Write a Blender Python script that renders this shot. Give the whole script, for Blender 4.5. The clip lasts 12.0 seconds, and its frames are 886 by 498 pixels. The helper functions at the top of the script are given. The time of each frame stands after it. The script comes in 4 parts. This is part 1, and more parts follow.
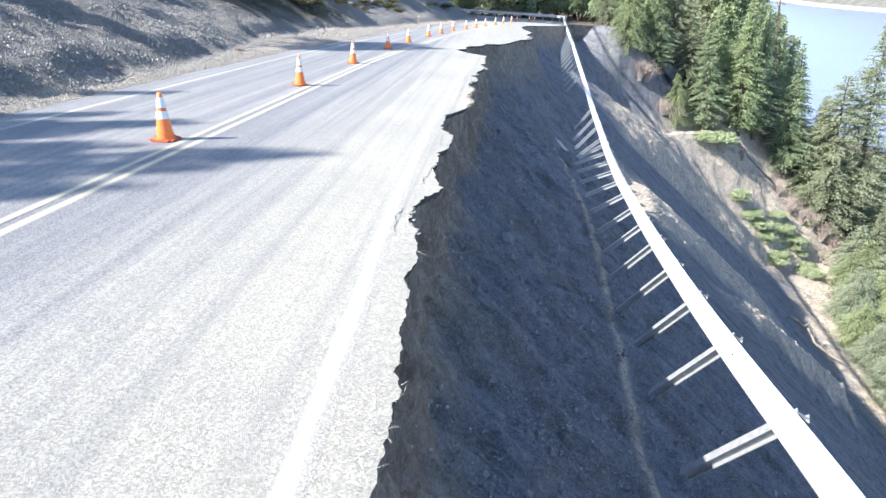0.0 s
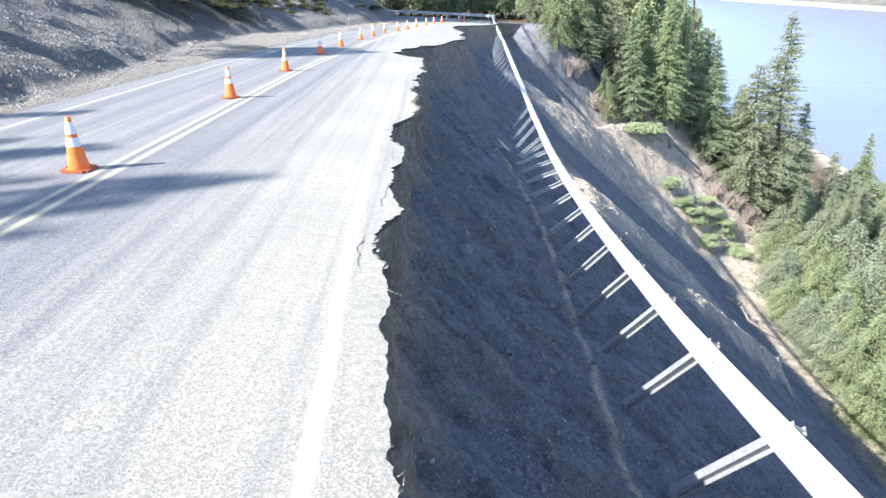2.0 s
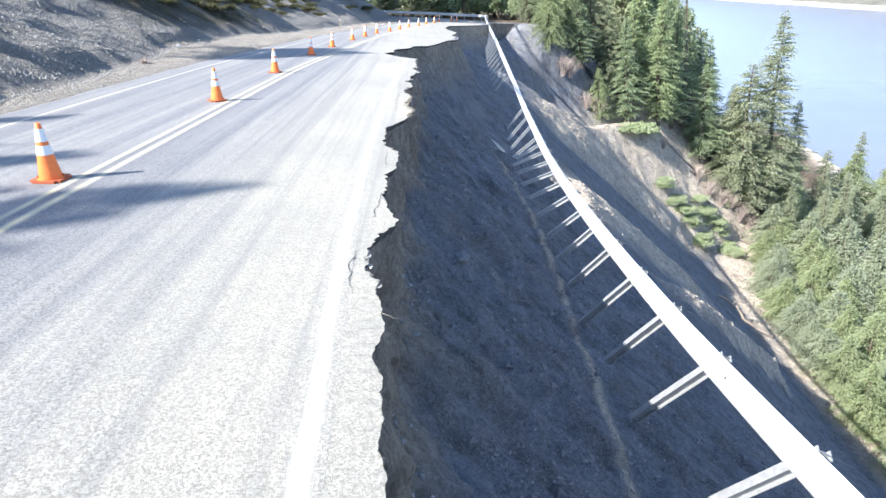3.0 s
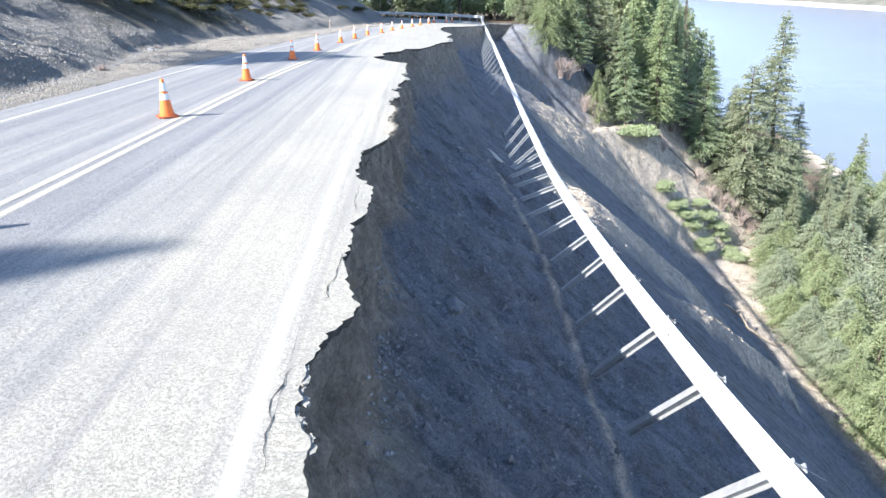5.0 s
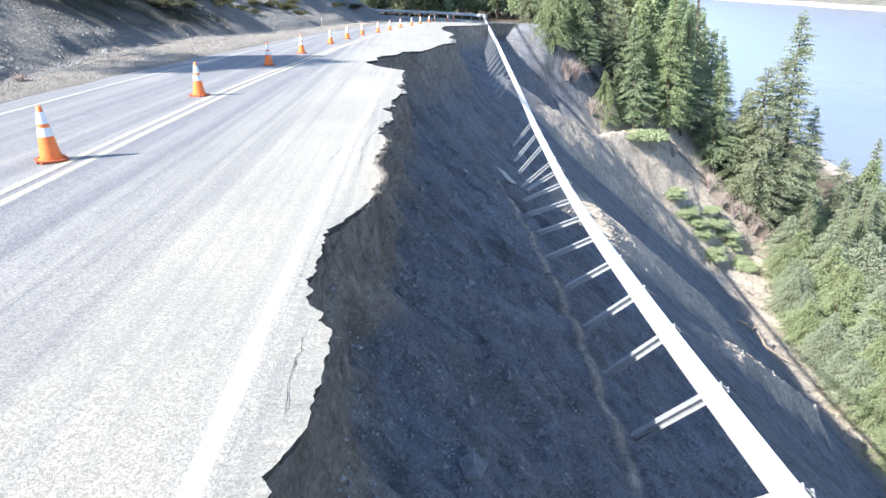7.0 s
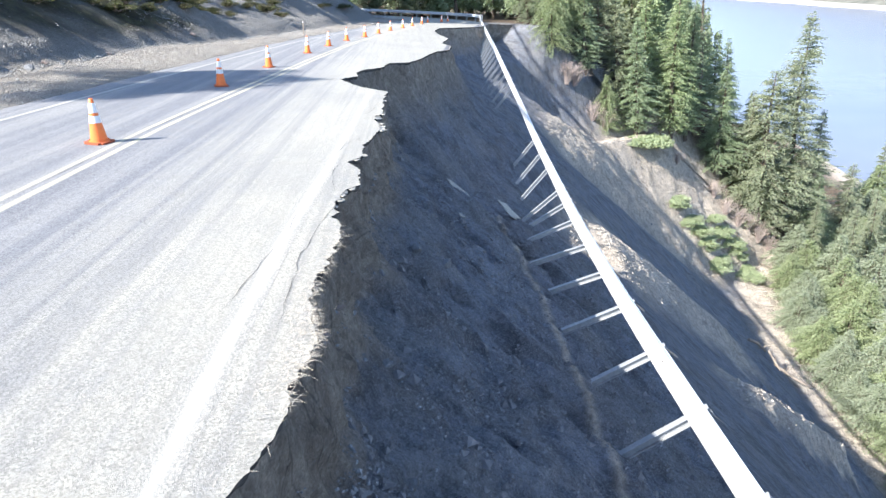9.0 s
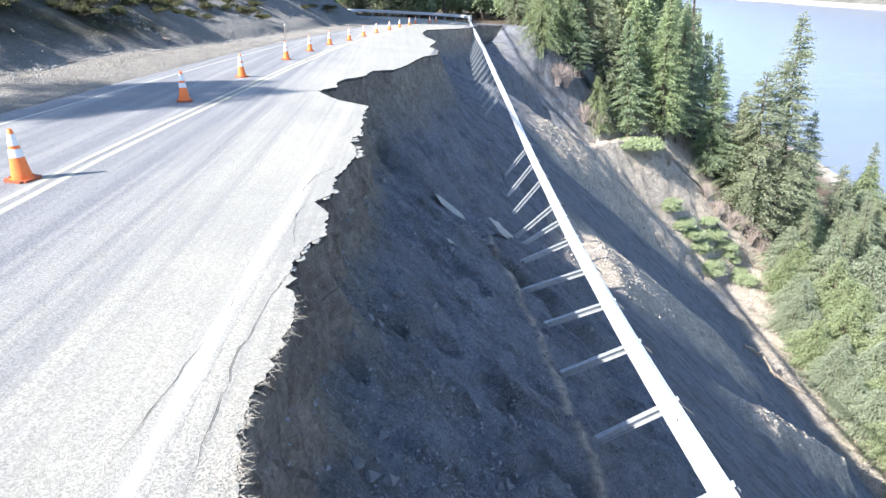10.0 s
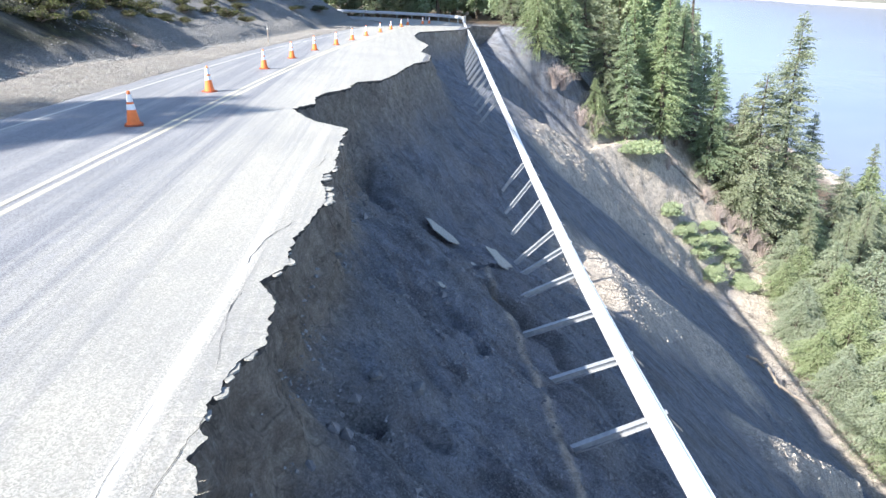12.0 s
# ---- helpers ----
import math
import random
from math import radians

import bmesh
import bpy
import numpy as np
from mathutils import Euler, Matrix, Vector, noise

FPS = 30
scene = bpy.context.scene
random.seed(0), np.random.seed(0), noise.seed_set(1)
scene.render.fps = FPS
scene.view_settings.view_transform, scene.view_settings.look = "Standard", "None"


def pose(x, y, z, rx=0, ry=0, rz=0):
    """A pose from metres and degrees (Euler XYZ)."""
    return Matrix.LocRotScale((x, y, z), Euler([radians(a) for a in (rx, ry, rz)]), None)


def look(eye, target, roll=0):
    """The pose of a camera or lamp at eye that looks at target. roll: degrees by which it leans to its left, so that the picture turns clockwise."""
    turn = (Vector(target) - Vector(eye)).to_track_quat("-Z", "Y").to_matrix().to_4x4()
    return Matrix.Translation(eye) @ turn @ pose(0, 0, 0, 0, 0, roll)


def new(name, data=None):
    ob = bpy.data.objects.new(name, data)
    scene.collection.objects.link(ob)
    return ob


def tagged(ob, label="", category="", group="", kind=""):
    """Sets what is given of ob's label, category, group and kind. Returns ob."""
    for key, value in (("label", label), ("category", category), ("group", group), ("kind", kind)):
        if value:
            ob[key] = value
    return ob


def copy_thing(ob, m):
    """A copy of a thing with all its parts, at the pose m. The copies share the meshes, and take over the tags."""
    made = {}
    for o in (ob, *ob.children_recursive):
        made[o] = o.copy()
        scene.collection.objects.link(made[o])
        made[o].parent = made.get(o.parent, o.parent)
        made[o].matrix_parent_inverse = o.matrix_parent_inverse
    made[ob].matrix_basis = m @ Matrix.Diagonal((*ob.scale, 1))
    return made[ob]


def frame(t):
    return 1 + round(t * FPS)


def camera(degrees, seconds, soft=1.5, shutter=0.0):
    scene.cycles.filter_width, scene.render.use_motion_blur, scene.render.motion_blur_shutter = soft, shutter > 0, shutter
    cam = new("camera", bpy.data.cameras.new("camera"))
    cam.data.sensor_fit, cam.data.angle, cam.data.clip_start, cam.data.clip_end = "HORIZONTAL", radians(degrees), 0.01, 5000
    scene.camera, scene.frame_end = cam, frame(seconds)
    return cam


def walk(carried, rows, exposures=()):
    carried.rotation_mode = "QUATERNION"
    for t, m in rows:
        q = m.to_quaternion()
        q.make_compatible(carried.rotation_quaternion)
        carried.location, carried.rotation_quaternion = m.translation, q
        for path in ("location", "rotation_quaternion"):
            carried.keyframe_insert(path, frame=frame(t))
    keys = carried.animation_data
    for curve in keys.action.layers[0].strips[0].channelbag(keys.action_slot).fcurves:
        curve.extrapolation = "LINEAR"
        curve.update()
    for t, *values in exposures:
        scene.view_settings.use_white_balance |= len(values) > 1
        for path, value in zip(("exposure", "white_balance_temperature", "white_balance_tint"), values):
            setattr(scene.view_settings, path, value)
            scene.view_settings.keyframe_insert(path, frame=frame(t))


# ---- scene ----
# ---------------------------------------------------------------- camera
# Everything is laid out in the road's own frame; SITE tips that frame to the true level
# (the bend is banked down towards the lake and the road runs gently downhill).
SITE = pose(0, 0, 0, -1.5, 4.0, 0)
cam = camera(76.6, 12.0)
PATH = [
    (0, (-0.147, 0.863, 2.199), (-0.278, 2.685, 1.384), 3.1),
    (0.5, (-0.276, 1.086, 2.194), (-0.369, 2.91, 1.38), 2.9),
    (1, (-0.382, 1.281, 2.194), (-0.411, 3.109, 1.384), 2.5),
    (1.5, (-0.448, 1.408, 2.21), (-0.415, 3.237, 1.403), 2.1),
    (2, (-0.471, 1.554, 2.214), (-0.398, 3.383, 1.409), 1.9),
    (2.5, (-0.49, 1.729, 2.201), (-0.407, 3.559, 1.397), 1.8),
    (3, (-0.497, 2.003, 2.175), (-0.403, 3.832, 1.372), 1.7),
    (3.2, (-0.482, 2.139, 2.174), (-0.383, 3.969, 1.372), 1.9),
    (4.8, (-0.307, 3.734, 2.15), (-0.199, 5.562, 1.347), 1.9),
    (5, (-0.272, 3.993, 2.147), (-0.167, 5.823, 1.346), 1.6),
    (5.5, (-0.265, 4.811, 2.152), (-0.16, 6.64, 1.348), 1.7),
    (6, (-0.285, 5.758, 2.136), (-0.178, 7.585, 1.33), 1.8),
    (6.5, (-0.271, 6.669, 2.123), (-0.163, 8.496, 1.317), 1.8),
    (7, (-0.237, 7.673, 2.094), (-0.128, 9.5, 1.288), 1.9),
    (8.8, (0.02, 11.032, 2.316), (0.142, 12.856, 1.505), 2.1),
    (9, (0.041, 11.365, 2.337), (0.167, 13.189, 1.525), 2.0),
    (9.5, (0.131, 12.1, 2.436), (0.272, 13.922, 1.623), 2.0),
    (10, (0.216, 12.831, 2.51), (0.375, 14.651, 1.696), 2.0),
    (10.5, (0.27, 13.482, 2.566), (0.432, 15.302, 1.751), 2.0),
    (11, (0.296, 14.017, 2.624), (0.463, 15.836, 1.809), 1.9),
    (11.5, (0.355, 14.483, 2.646), (0.527, 16.301, 1.83), 1.9),
    (12, (0.471, 14.876, 2.685), (0.646, 16.693, 1.868), 1.9),
]

walk(cam, [(t, SITE @ look(eye, target, roll)) for t, eye, target, roll in PATH], [(0.0, 1.66, 5950, 11), (12.0, 1.66, 5950, 11)])

# ---------------------------------------------------------------- sky and sun
TO_SUN = (SITE.to_3x3() @ Vector((-0.88, -0.47, 0.71))).normalized()
SUN_UP = math.asin(TO_SUN.z)
SUN_ROUND = math.atan2(TO_SUN.x, TO_SUN.y)
world = bpy.data.worlds.new("sky")
world.use_nodes = True
scene.world = world
wn = world.node_tree
sky = wn.nodes.new("ShaderNodeTexSky")
sky.sky_type, sky.sun_disc = "NISHITA", False
sky.sun_elevation, sky.sun_rotation = SUN_UP, SUN_ROUND
sky.air_density, sky.dust_density, sky.ozone_density = 1.0, 0.6, 1.0
wn.nodes["Background"].inputs["Strength"].default_value = 0.120
wn.links.new(sky.outputs["Color"], wn.nodes["Background"].inputs["Color"])
sun_data = bpy.data.lights.new("sun", "SUN")
sun_data.energy, sun_data.angle, sun_data.color = 5.0, radians(0.53), (1.0, 0.92, 0.79)
sun = new("sun", sun_data)
sun.matrix_world = look(TO_SUN * 200, (0, 0, 0))


# ---------------------------------------------------------------- materials
class Nodes:
    """A small wrapper to write node materials in few lines."""

    def __init__(self, name):
        self.mat = bpy.data.materials.new(name)
        self.mat.use_nodes = True
        self.tree = self.mat.node_tree
        self.bsdf = self.tree.nodes["Principled BSDF"]
        self.coord = None

    def put(self, socket, value):
        if isinstance(value, bpy.types.NodeSocket):
            self.tree.links.new(value, socket)
        else:
            socket.default_value = value

    def node(self, kind, out, **inputs):
        n = self.tree.nodes.new(kind)
        for key, value in inputs.items():
            self.put(n.inputs[key.replace("_", " ")], value)
        return n.outputs[out]

    def place(self, stretch=(1, 1, 1), turn=0.0):
        if self.coord is None:
            self.coord = self.tree.nodes.new("ShaderNodeTexCoord").outputs["Object"]
        m = self.tree.nodes.new("ShaderNodeMapping")
        if turn:
            m.vector_type = "TEXTURE"
            stretch = [1 / k for k in stretch]
        m.inputs["Scale"].default_value = stretch
        m.inputs["Rotation"].default_value = (0, 0, turn)
        self.tree.links.new(self.coord, m.inputs["Vector"])
        return m.outputs["Vector"]

    def noise(self, scale, detail=4.0, rough=0.6, stretch=None, turn=0.0):
        v = self.place(stretch or (1, 1, 1), turn)
        return self.node("ShaderNodeTexNoise", "Fac", Vector=v, Scale=scale, Detail=detail, Roughness=rough)

    def cells(self, scale, out="Distance", stretch=None):
        v = self.place(stretch or (1, 1, 1))
        return self.node("ShaderNodeTexVoronoi", out, Vector=v, Scale=scale)

    def seams(self, scale, stretch=None, turn=0.0):
        n = self.tree.nodes.new("ShaderNodeTexVoronoi")
        n.feature = "DISTANCE_TO_EDGE"
        n.inputs["Scale"].default_value = scale
        self.tree.links.new(self.place(stretch or (1, 1, 1), turn), n.inputs["Vector"])
        return n.outputs["Distance"]

    def ramp(self, fac, lo, hi, a=0.0, b=1.0):
        n = self.tree.nodes.new("ShaderNodeMapRange")
        self.put(n.inputs["Value"], fac)
        for key, value in zip(("From Min", "From Max", "To Min", "To Max"), (lo, hi, a, b)):
            n.inputs[key].default_value = value
        return n.outputs["Result"]

    def mix(self, fac, a, b, blend="MIX"):
        n = self.tree.nodes.new("ShaderNodeMix")
        n.data_type, n.blend_type = "RGBA", blend
        for sock, value in ((n.inputs[0], fac), (n.inputs[6], a), (n.inputs[7], b)):
            if isinstance(value, tuple) and len(value) == 3:
                value = (*value, 1.0)
            self.put(sock, value)
        return n.outputs[2]

    def math(self, op, a, b=0.0):
        n = self.tree.nodes.new("ShaderNodeMath")
        n.operation = op
        self.put(n.inputs[0], a)
        self.put(n.inputs[1], b)
        return n.outputs[0]

    def axis(self, which):
        if self.coord is None:
            self.place()
        return self.node("ShaderNodeSeparateXYZ", which, Vector=self.coord)

    def layer(self, name, channel):
        n = self.tree.nodes.new("ShaderNodeAttribute")
        n.attribute_name = name
        s = self.tree.nodes.new("ShaderNodeSeparateColor")
        self.tree.links.new(n.outputs["Color"], s.inputs[0])
        return s.outputs[channel]

    def random(self, island=False):
        if island:
            return self.tree.nodes.new("ShaderNodeNewGeometry").outputs["Random Per Island"]
        return self.tree.nodes.new("ShaderNodeObjectInfo").outputs["Random"]

    def done(self, colour, rough=0.85, metal=0.0, bump=None, height=0.02, specular=None):
        if isinstance(colour, tuple):
            colour = (*colour, 1.0)
        self.put(self.bsdf.inputs["Base Color"], colour)
        self.put(self.bsdf.inputs["Roughness"], rough)
        self.bsdf.inputs["Metallic"].default_value = metal
        if specular is not None:
            self.bsdf.inputs["Specular IOR Level"].default_value = specular
        if bump is not None:
            b = self.tree.nodes.new("ShaderNodeBump")
            b.inputs["Distance"].default_value = height
            b.inputs["Strength"].default_value = 1.0
            self.tree.links.new(bump, b.inputs["Height"])
            self.tree.links.new(b.outputs["Normal"], self.bsdf.inputs["Normal"])
        return self.mat


def ground_material():
    n = Nodes("earth")
    big, mid, fine = n.noise(0.22, 5), n.noise(1.7, 6), n.noise(22, 6, 0.75)
    stones = n.cells(13)
    runs = n.noise(1.0, 5, 0.65, (0.30, 2.6, 0.6), -0.5)
    thin_runs = n.noise(1.0, 4, 0.65, (0.9, 7.0, 1.2), -0.45)
    pebble = n.node("ShaderNodeSeparateColor", 0, Color=n.cells(30, "Color"))
    clod = n.node("ShaderNodeSeparateColor", 0, Color=n.cells(11, "Color"))
    soil = n.mix(n.ramp(mid, 0.35, 0.66), (0.145, 0.160, 0.196), (0.262, 0.280, 0.325))
    soil = n.mix(n.ramp(n.noise(0.8, 5, 0.65), 0.48, 0.62, 0.0, 0.6), soil, (0.165, 0.148, 0.138))
    soil = n.mix(n.ramp(runs, 0.50, 0.64, 0.0, 0.6), soil, (0.315, 0.326, 0.352))
    soil = n.mix(n.ramp(n.noise(1.0, 5, 0.6, (0.42, 1.7, 0.7), -0.5), 0.53, 0.62, 0.0, 0.65), soil, (0.085, 0.089, 0.102))
    soil = n.mix(n.ramp(thin_runs, 0.57, 0.66, 0.0, 0.4), soil, (0.07, 0.073, 0.083))
    soil = n.mix(n.ramp(n.noise(0.45, 4, 0.6), 0.50, 0.60, 0.0, 0.5), soil, (0.27, 0.262, 0.255))
    soil = n.mix(n.ramp(n.noise(1.25, 4, 0.6), 0.58, 0.68, 0.0, 0.45), soil, (0.085, 0.086, 0.094))
    grit = n.node("ShaderNodeSeparateColor", 0, Color=n.cells(46, "Color"))
    soil = n.mix(n.ramp(pebble, 0.0, 0.30, 0.55, 0.0), soil, (0.085, 0.088, 0.098))
    soil = n.mix(n.ramp(grit, 0.55, 1.0, 0.0, 0.5), soil, (0.36, 0.37, 0.39))
    drift = n.ramp(n.noise(0.9, 4, 0.6), 0.44, 0.60)
    soil = n.mix(n.math("MULTIPLY", drift, n.ramp(pebble, 0.88, 1.0, 0.0, 0.8)), soil, (0.40, 0.41, 0.42))
    soil = n.mix(n.ramp(clod, 0.90, 1.0, 0.0, 0.35), soil, (0.36, 0.36, 0.36))
    loam = n.mix(n.ramp(n.noise(2.6, 6, 0.72, (1, 1.5, 0.8)), 0.36, 0.64), (0.26, 0.222, 0.180), (0.54, 0.468, 0.385))
    loam = n.mix(n.ramp(n.noise(0.9, 4, 0.6), 0.5, 0.68, 0.0, 0.45), loam, (0.22, 0.17, 0.135))
    loam = n.mix(n.ramp(clod, 0.0, 0.22, 0.4, 0.0), loam, (0.10, 0.083, 0.068))
    loam = n.mix(n.math("MULTIPLY", n.ramp(n.seams(1.7, (1.0, 1.6, 0.55)), 0.0, 0.03, 0.55, 0.0), n.ramp(n.noise(1.1, 3), 0.48, 0.56)), loam, (0.035, 0.03, 0.026))
    loam = n.mix(n.math("MULTIPLY", n.ramp(n.seams(5.5, (1.0, 1.3, 0.6)), 0.0, 0.04, 0.25, 0.0), n.ramp(n.noise(1.6, 3), 0.5, 0.6)), loam, (0.06, 0.05, 0.042))
    loam = n.mix(n.ramp(pebble, 0.82, 1.0, 0.0, 0.6), loam, (0.46, 0.41, 0.345))
    scree = n.mix(n.ramp(n.cells(24), 0.0, 0.5), (0.42, 0.405, 0.38), (0.21, 0.203, 0.192))
    scree = n.mix(n.ramp(fine, 0.35, 0.75), scree, (0.35, 0.34, 0.32))
    scree = n.mix(n.ramp(pebble, 0.0, 0.4, 0.5, 0.0), scree, (0.13, 0.127, 0.122))
    sand = n.mix(n.ramp(mid, 0.3, 0.7), (0.34, 0.305, 0.26), (0.47, 0.43, 0.37))
    sand = n.mix(n.ramp(pebble, 0.0, 0.35, 0.5, 0.0), sand, (0.22, 0.20, 0.175))
    # sunlit look of the slope painted as tan; also the drag line
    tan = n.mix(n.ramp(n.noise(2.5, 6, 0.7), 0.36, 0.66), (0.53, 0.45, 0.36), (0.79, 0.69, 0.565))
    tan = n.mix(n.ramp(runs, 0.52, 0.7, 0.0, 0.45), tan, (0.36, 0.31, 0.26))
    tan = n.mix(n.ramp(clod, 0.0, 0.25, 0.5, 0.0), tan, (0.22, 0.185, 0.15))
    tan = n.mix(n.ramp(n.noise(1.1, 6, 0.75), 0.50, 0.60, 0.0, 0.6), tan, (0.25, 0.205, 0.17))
    duff = n.mix(n.ramp(mid, 0.3, 0.7), (0.085, 0.06, 0.042), (0.18, 0.135, 0.09))
    col = n.mix(n.layer("soil", "Red"), soil, loam)
    col = n.mix(n.layer("soil", "Green"), col, scree)
    col = n.mix(n.layer("soil", "Blue"), col, sand)
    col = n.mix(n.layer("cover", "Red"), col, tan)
    col = n.mix(n.layer("cover", "Green"), col, duff)
    # near-black moss tone, which also deepens the tree shade on the bank
    moss_shade = n.mix(n.ramp(n.noise(2.2, 6, 0.7), 0.38, 0.62), (0.030, 0.028, 0.022), (0.075, 0.078, 0.040))
    col = n.mix(n.layer("cover", "Blue"), col, moss_shade)
    col = n.mix(n.ramp(big, 0.35, 0.7, 0.0, 0.25), col, (0.15, 0.14, 0.125))
    col = n.mix(1.0, col, n.ramp(n.noise(34, 6, 0.85), 0.38, 0.62, 0.78, 1.28), "MULTIPLY")
    col = n.mix(1.0, col, n.ramp(n.noise(7, 5, 0.8), 0.36, 0.64, 0.84, 1.18), "MULTIPLY")
    h = n.math("ADD", n.math("MULTIPLY", fine, 1.3), n.math("ADD", n.math("MULTIPLY", stones, 0.4), n.math("MULTIPLY", n.noise(5, 6, 0.7), 1.9)))
    return n.done(col, 0.95, bump=h, height=0.135, specular=0.2)


def asphalt_material(edge=False):
    n = Nodes("asphalt")
    grain, mid, big = n.noise(70, 6, 0.85), n.noise(3.0, 5), n.noise(0.35, 4)
    chip = n.node("ShaderNodeSeparateColor", 0, Color=n.cells(80, "Color"))
    speck = n.math("ADD", n.math("MULTIPLY", chip, 0.2), n.math("MULTIPLY", grain, 0.8))
    tracks = n.noise(1.0, 5, 0.6, (2.6, 0.05, 1))
    lines = n.noise(1.0, 5, 0.7, (9.0, 0.10, 1))
    if edge:
        col = n.mix(n.ramp(mid, 0.35, 0.65), (0.035, 0.033, 0.032), (0.10, 0.095, 0.09))
        return n.done(col, 0.9, bump=n.noise(30, 5, 0.7), height=0.03)
    col = n.mix(n.ramp(speck, 0.38, 0.62), (0.105, 0.107, 0.116), (0.255, 0.255, 0.262))
    col = n.mix(n.ramp(tracks, 0.42, 0.64, 0.0, 0.6), col, n.mix(n.ramp(speck, 0.40, 0.58), (0.20, 0.198, 0.194), (0.37, 0.364, 0.352)))
    # pale silt washed over the outer lane, drawn out along the road by wheels
    side = n.math("ADD", n.ramp(n.axis("X"), -3.9, -1.9, 0.0, 0.95), n.math("ADD", n.ramp(mid, 0.2, 0.8, -0.12, 0.12), n.math("ADD", n.ramp(tracks, 0.3, 0.7, -0.28, 0.28), n.ramp(lines, 0.3, 0.7, -0.25, 0.25))))
    silt = n.mix(n.ramp(speck, 0.40, 0.57), (0.225, 0.214, 0.182), (0.430, 0.411, 0.357))
    silt = n.mix(n.ramp(lines, 0.40, 0.60, 0.45, 0.0), silt, (0.29, 0.275, 0.235))
    col = n.mix(n.node("ShaderNodeClamp", 0, Value=side), col, silt)
    # loose grit gathered on the outermost strip
    crumb = n.math("MULTIPLY", n.ramp(n.axis("X"), -1.35, -0.95), n.ramp(n.noise(26, 5, 0.8), 0.50, 0.60, 0.0, 0.6))
    col = n.mix(crumb, col, (0.25, 0.235, 0.20))
    col = n.mix(n.ramp(big, 0.42, 0.65, 0.0, 0.25), col, (0.17, 0.172, 0.178))
    return n.done(col, n.ramp(mid, 0.3, 0.7, 0.62, 0.8), bump=speck, height=0.008, specular=0.35)


def paint_material(name, colour, worn):
    n = Nodes(name)
    grain, mid = n.noise(60, 5, 0.8), n.noise(2.2, 5)
    ragged = n.math("ADD", n.math("MULTIPLY", n.layer("rim", "Red"), 0.42), n.math("MULTIPLY", n.noise(0.7, 4), 0.25))
    wear = n.ramp(n.math("ADD", n.math("ADD", n.math("MULTIPLY", grain, 0.7), ragged), n.math("MULTIPLY", n.noise(1.0, 5, 0.6, (6, 0.5, 1)), 0.6)), worn - 0.05, worn + 0.20)
    col = n.mix(wear, colour, n.mix(n.ramp(grain, 0.4, 0.6), (0.20, 0.193, 0.172), (0.42, 0.40, 0.35)))
    return n.done(col, 0.75, bump=grain, height=0.008)


def plain(name, a, b, scale=8.0, rough=0.7, metal=0.0, height=0.004, island=False):
    n = Nodes(name)
    t = n.noise(scale, 5)
    col = n.mix(n.ramp(t, 0.3, 0.7), a, b)
    if island:
        col = n.mix(n.ramp(n.random(True), 0, 1, 0.0, 0.5), col, tuple(0.55 * v for v in a))
    return n.done(col, rough, metal, bump=n.noise(scale * 6, 4), height=height)


def leaf_material(name, a, b, c, shine=0.55):
    n = Nodes(name)
    own, bit = n.random(), n.random(True)
    col = n.mix(bit, a, b)
    col = n.mix(n.ramp(own, 0, 1, 0.0, 0.55), col, c)
    mat = n.done(col, shine, specular=0.3)
    through_leaf = n.tree.nodes.new("ShaderNodeBsdfTranslucent")
    n.put(through_leaf.inputs["Color"], n.mix(0.5, col, (0.20, 0.26, 0.08)))
    m = n.tree.nodes.new("ShaderNodeMixShader")
    m.inputs[0].default_value = 0.5
    n.tree.links.new(n.bsdf.outputs[0], m.inputs[1])
    n.tree.links.new(through_leaf.outputs[0], m.inputs[2])
    n.tree.links.new(m.outputs[0], n.tree.nodes["Material Output"].inputs[0])
    return mat


def water_material():
    n = Nodes("lake_water")
    w = n.noise(0.25, 6, 0.6, (1, 0.35, 1))
    col = n.mix(n.ramp(n.noise(0.012, 3), 0.3, 0.7), (0.125, 0.135, 0.175), (0.155, 0.165, 0.205))
    return n.done(col, 0.25, bump=w, height=0.06, specular=0.4)


M_EARTH = ground_material()
M_ASPHALT = asphalt_material()
M_ASPHALT_EDGE = asphalt_material(True)
M_YELLOW = paint_material("yellow_road_paint", (0.55, 0.49, 0.31), 0.84)
M_WHITE = paint_material("white_road_paint", (0.56, 0.55, 0.50), 0.78)
M_STEEL = plain("galvanised_steel", (0.60, 0.61, 0.62), (0.72, 0.73, 0.74), 9, 0.42, 0.35, 0.001)
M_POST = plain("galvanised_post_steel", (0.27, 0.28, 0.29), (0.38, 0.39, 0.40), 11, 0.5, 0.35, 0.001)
M_BOLT = plain("rusty_bolt_steel", (0.05, 0.045, 0.04), (0.10, 0.08, 0.06), 30, 0.6, 0.5)
M_ORANGE = plain("orange_cone_plastic", (0.86, 0.22, 0.045), (0.76, 0.165, 0.035), 14, 0.45)
M_BAND = plain("white_reflective_band", (0.80, 0.80, 0.80), (0.68, 0.69, 0.70), 18, 0.4)
M_RUBBER = plain("orange_rubber_base", (0.45, 0.10, 0.035), (0.30, 0.075, 0.03), 12, 0.7)
M_STONE = plain("grey_stone", (0.16, 0.166, 0.178), (0.36, 0.365, 0.37), 5, 0.9, 0, 0.02, True)
M_CLOD = plain("earth_clods", (0.10, 0.105, 0.12), (0.24, 0.235, 0.235), 4, 0.95, 0, 0.03, True)
M_BARK = plain("conifer_bark", (0.075, 0.055, 0.042), (0.17, 0.135, 0.105), 6, 0.95, 0, 0.03)
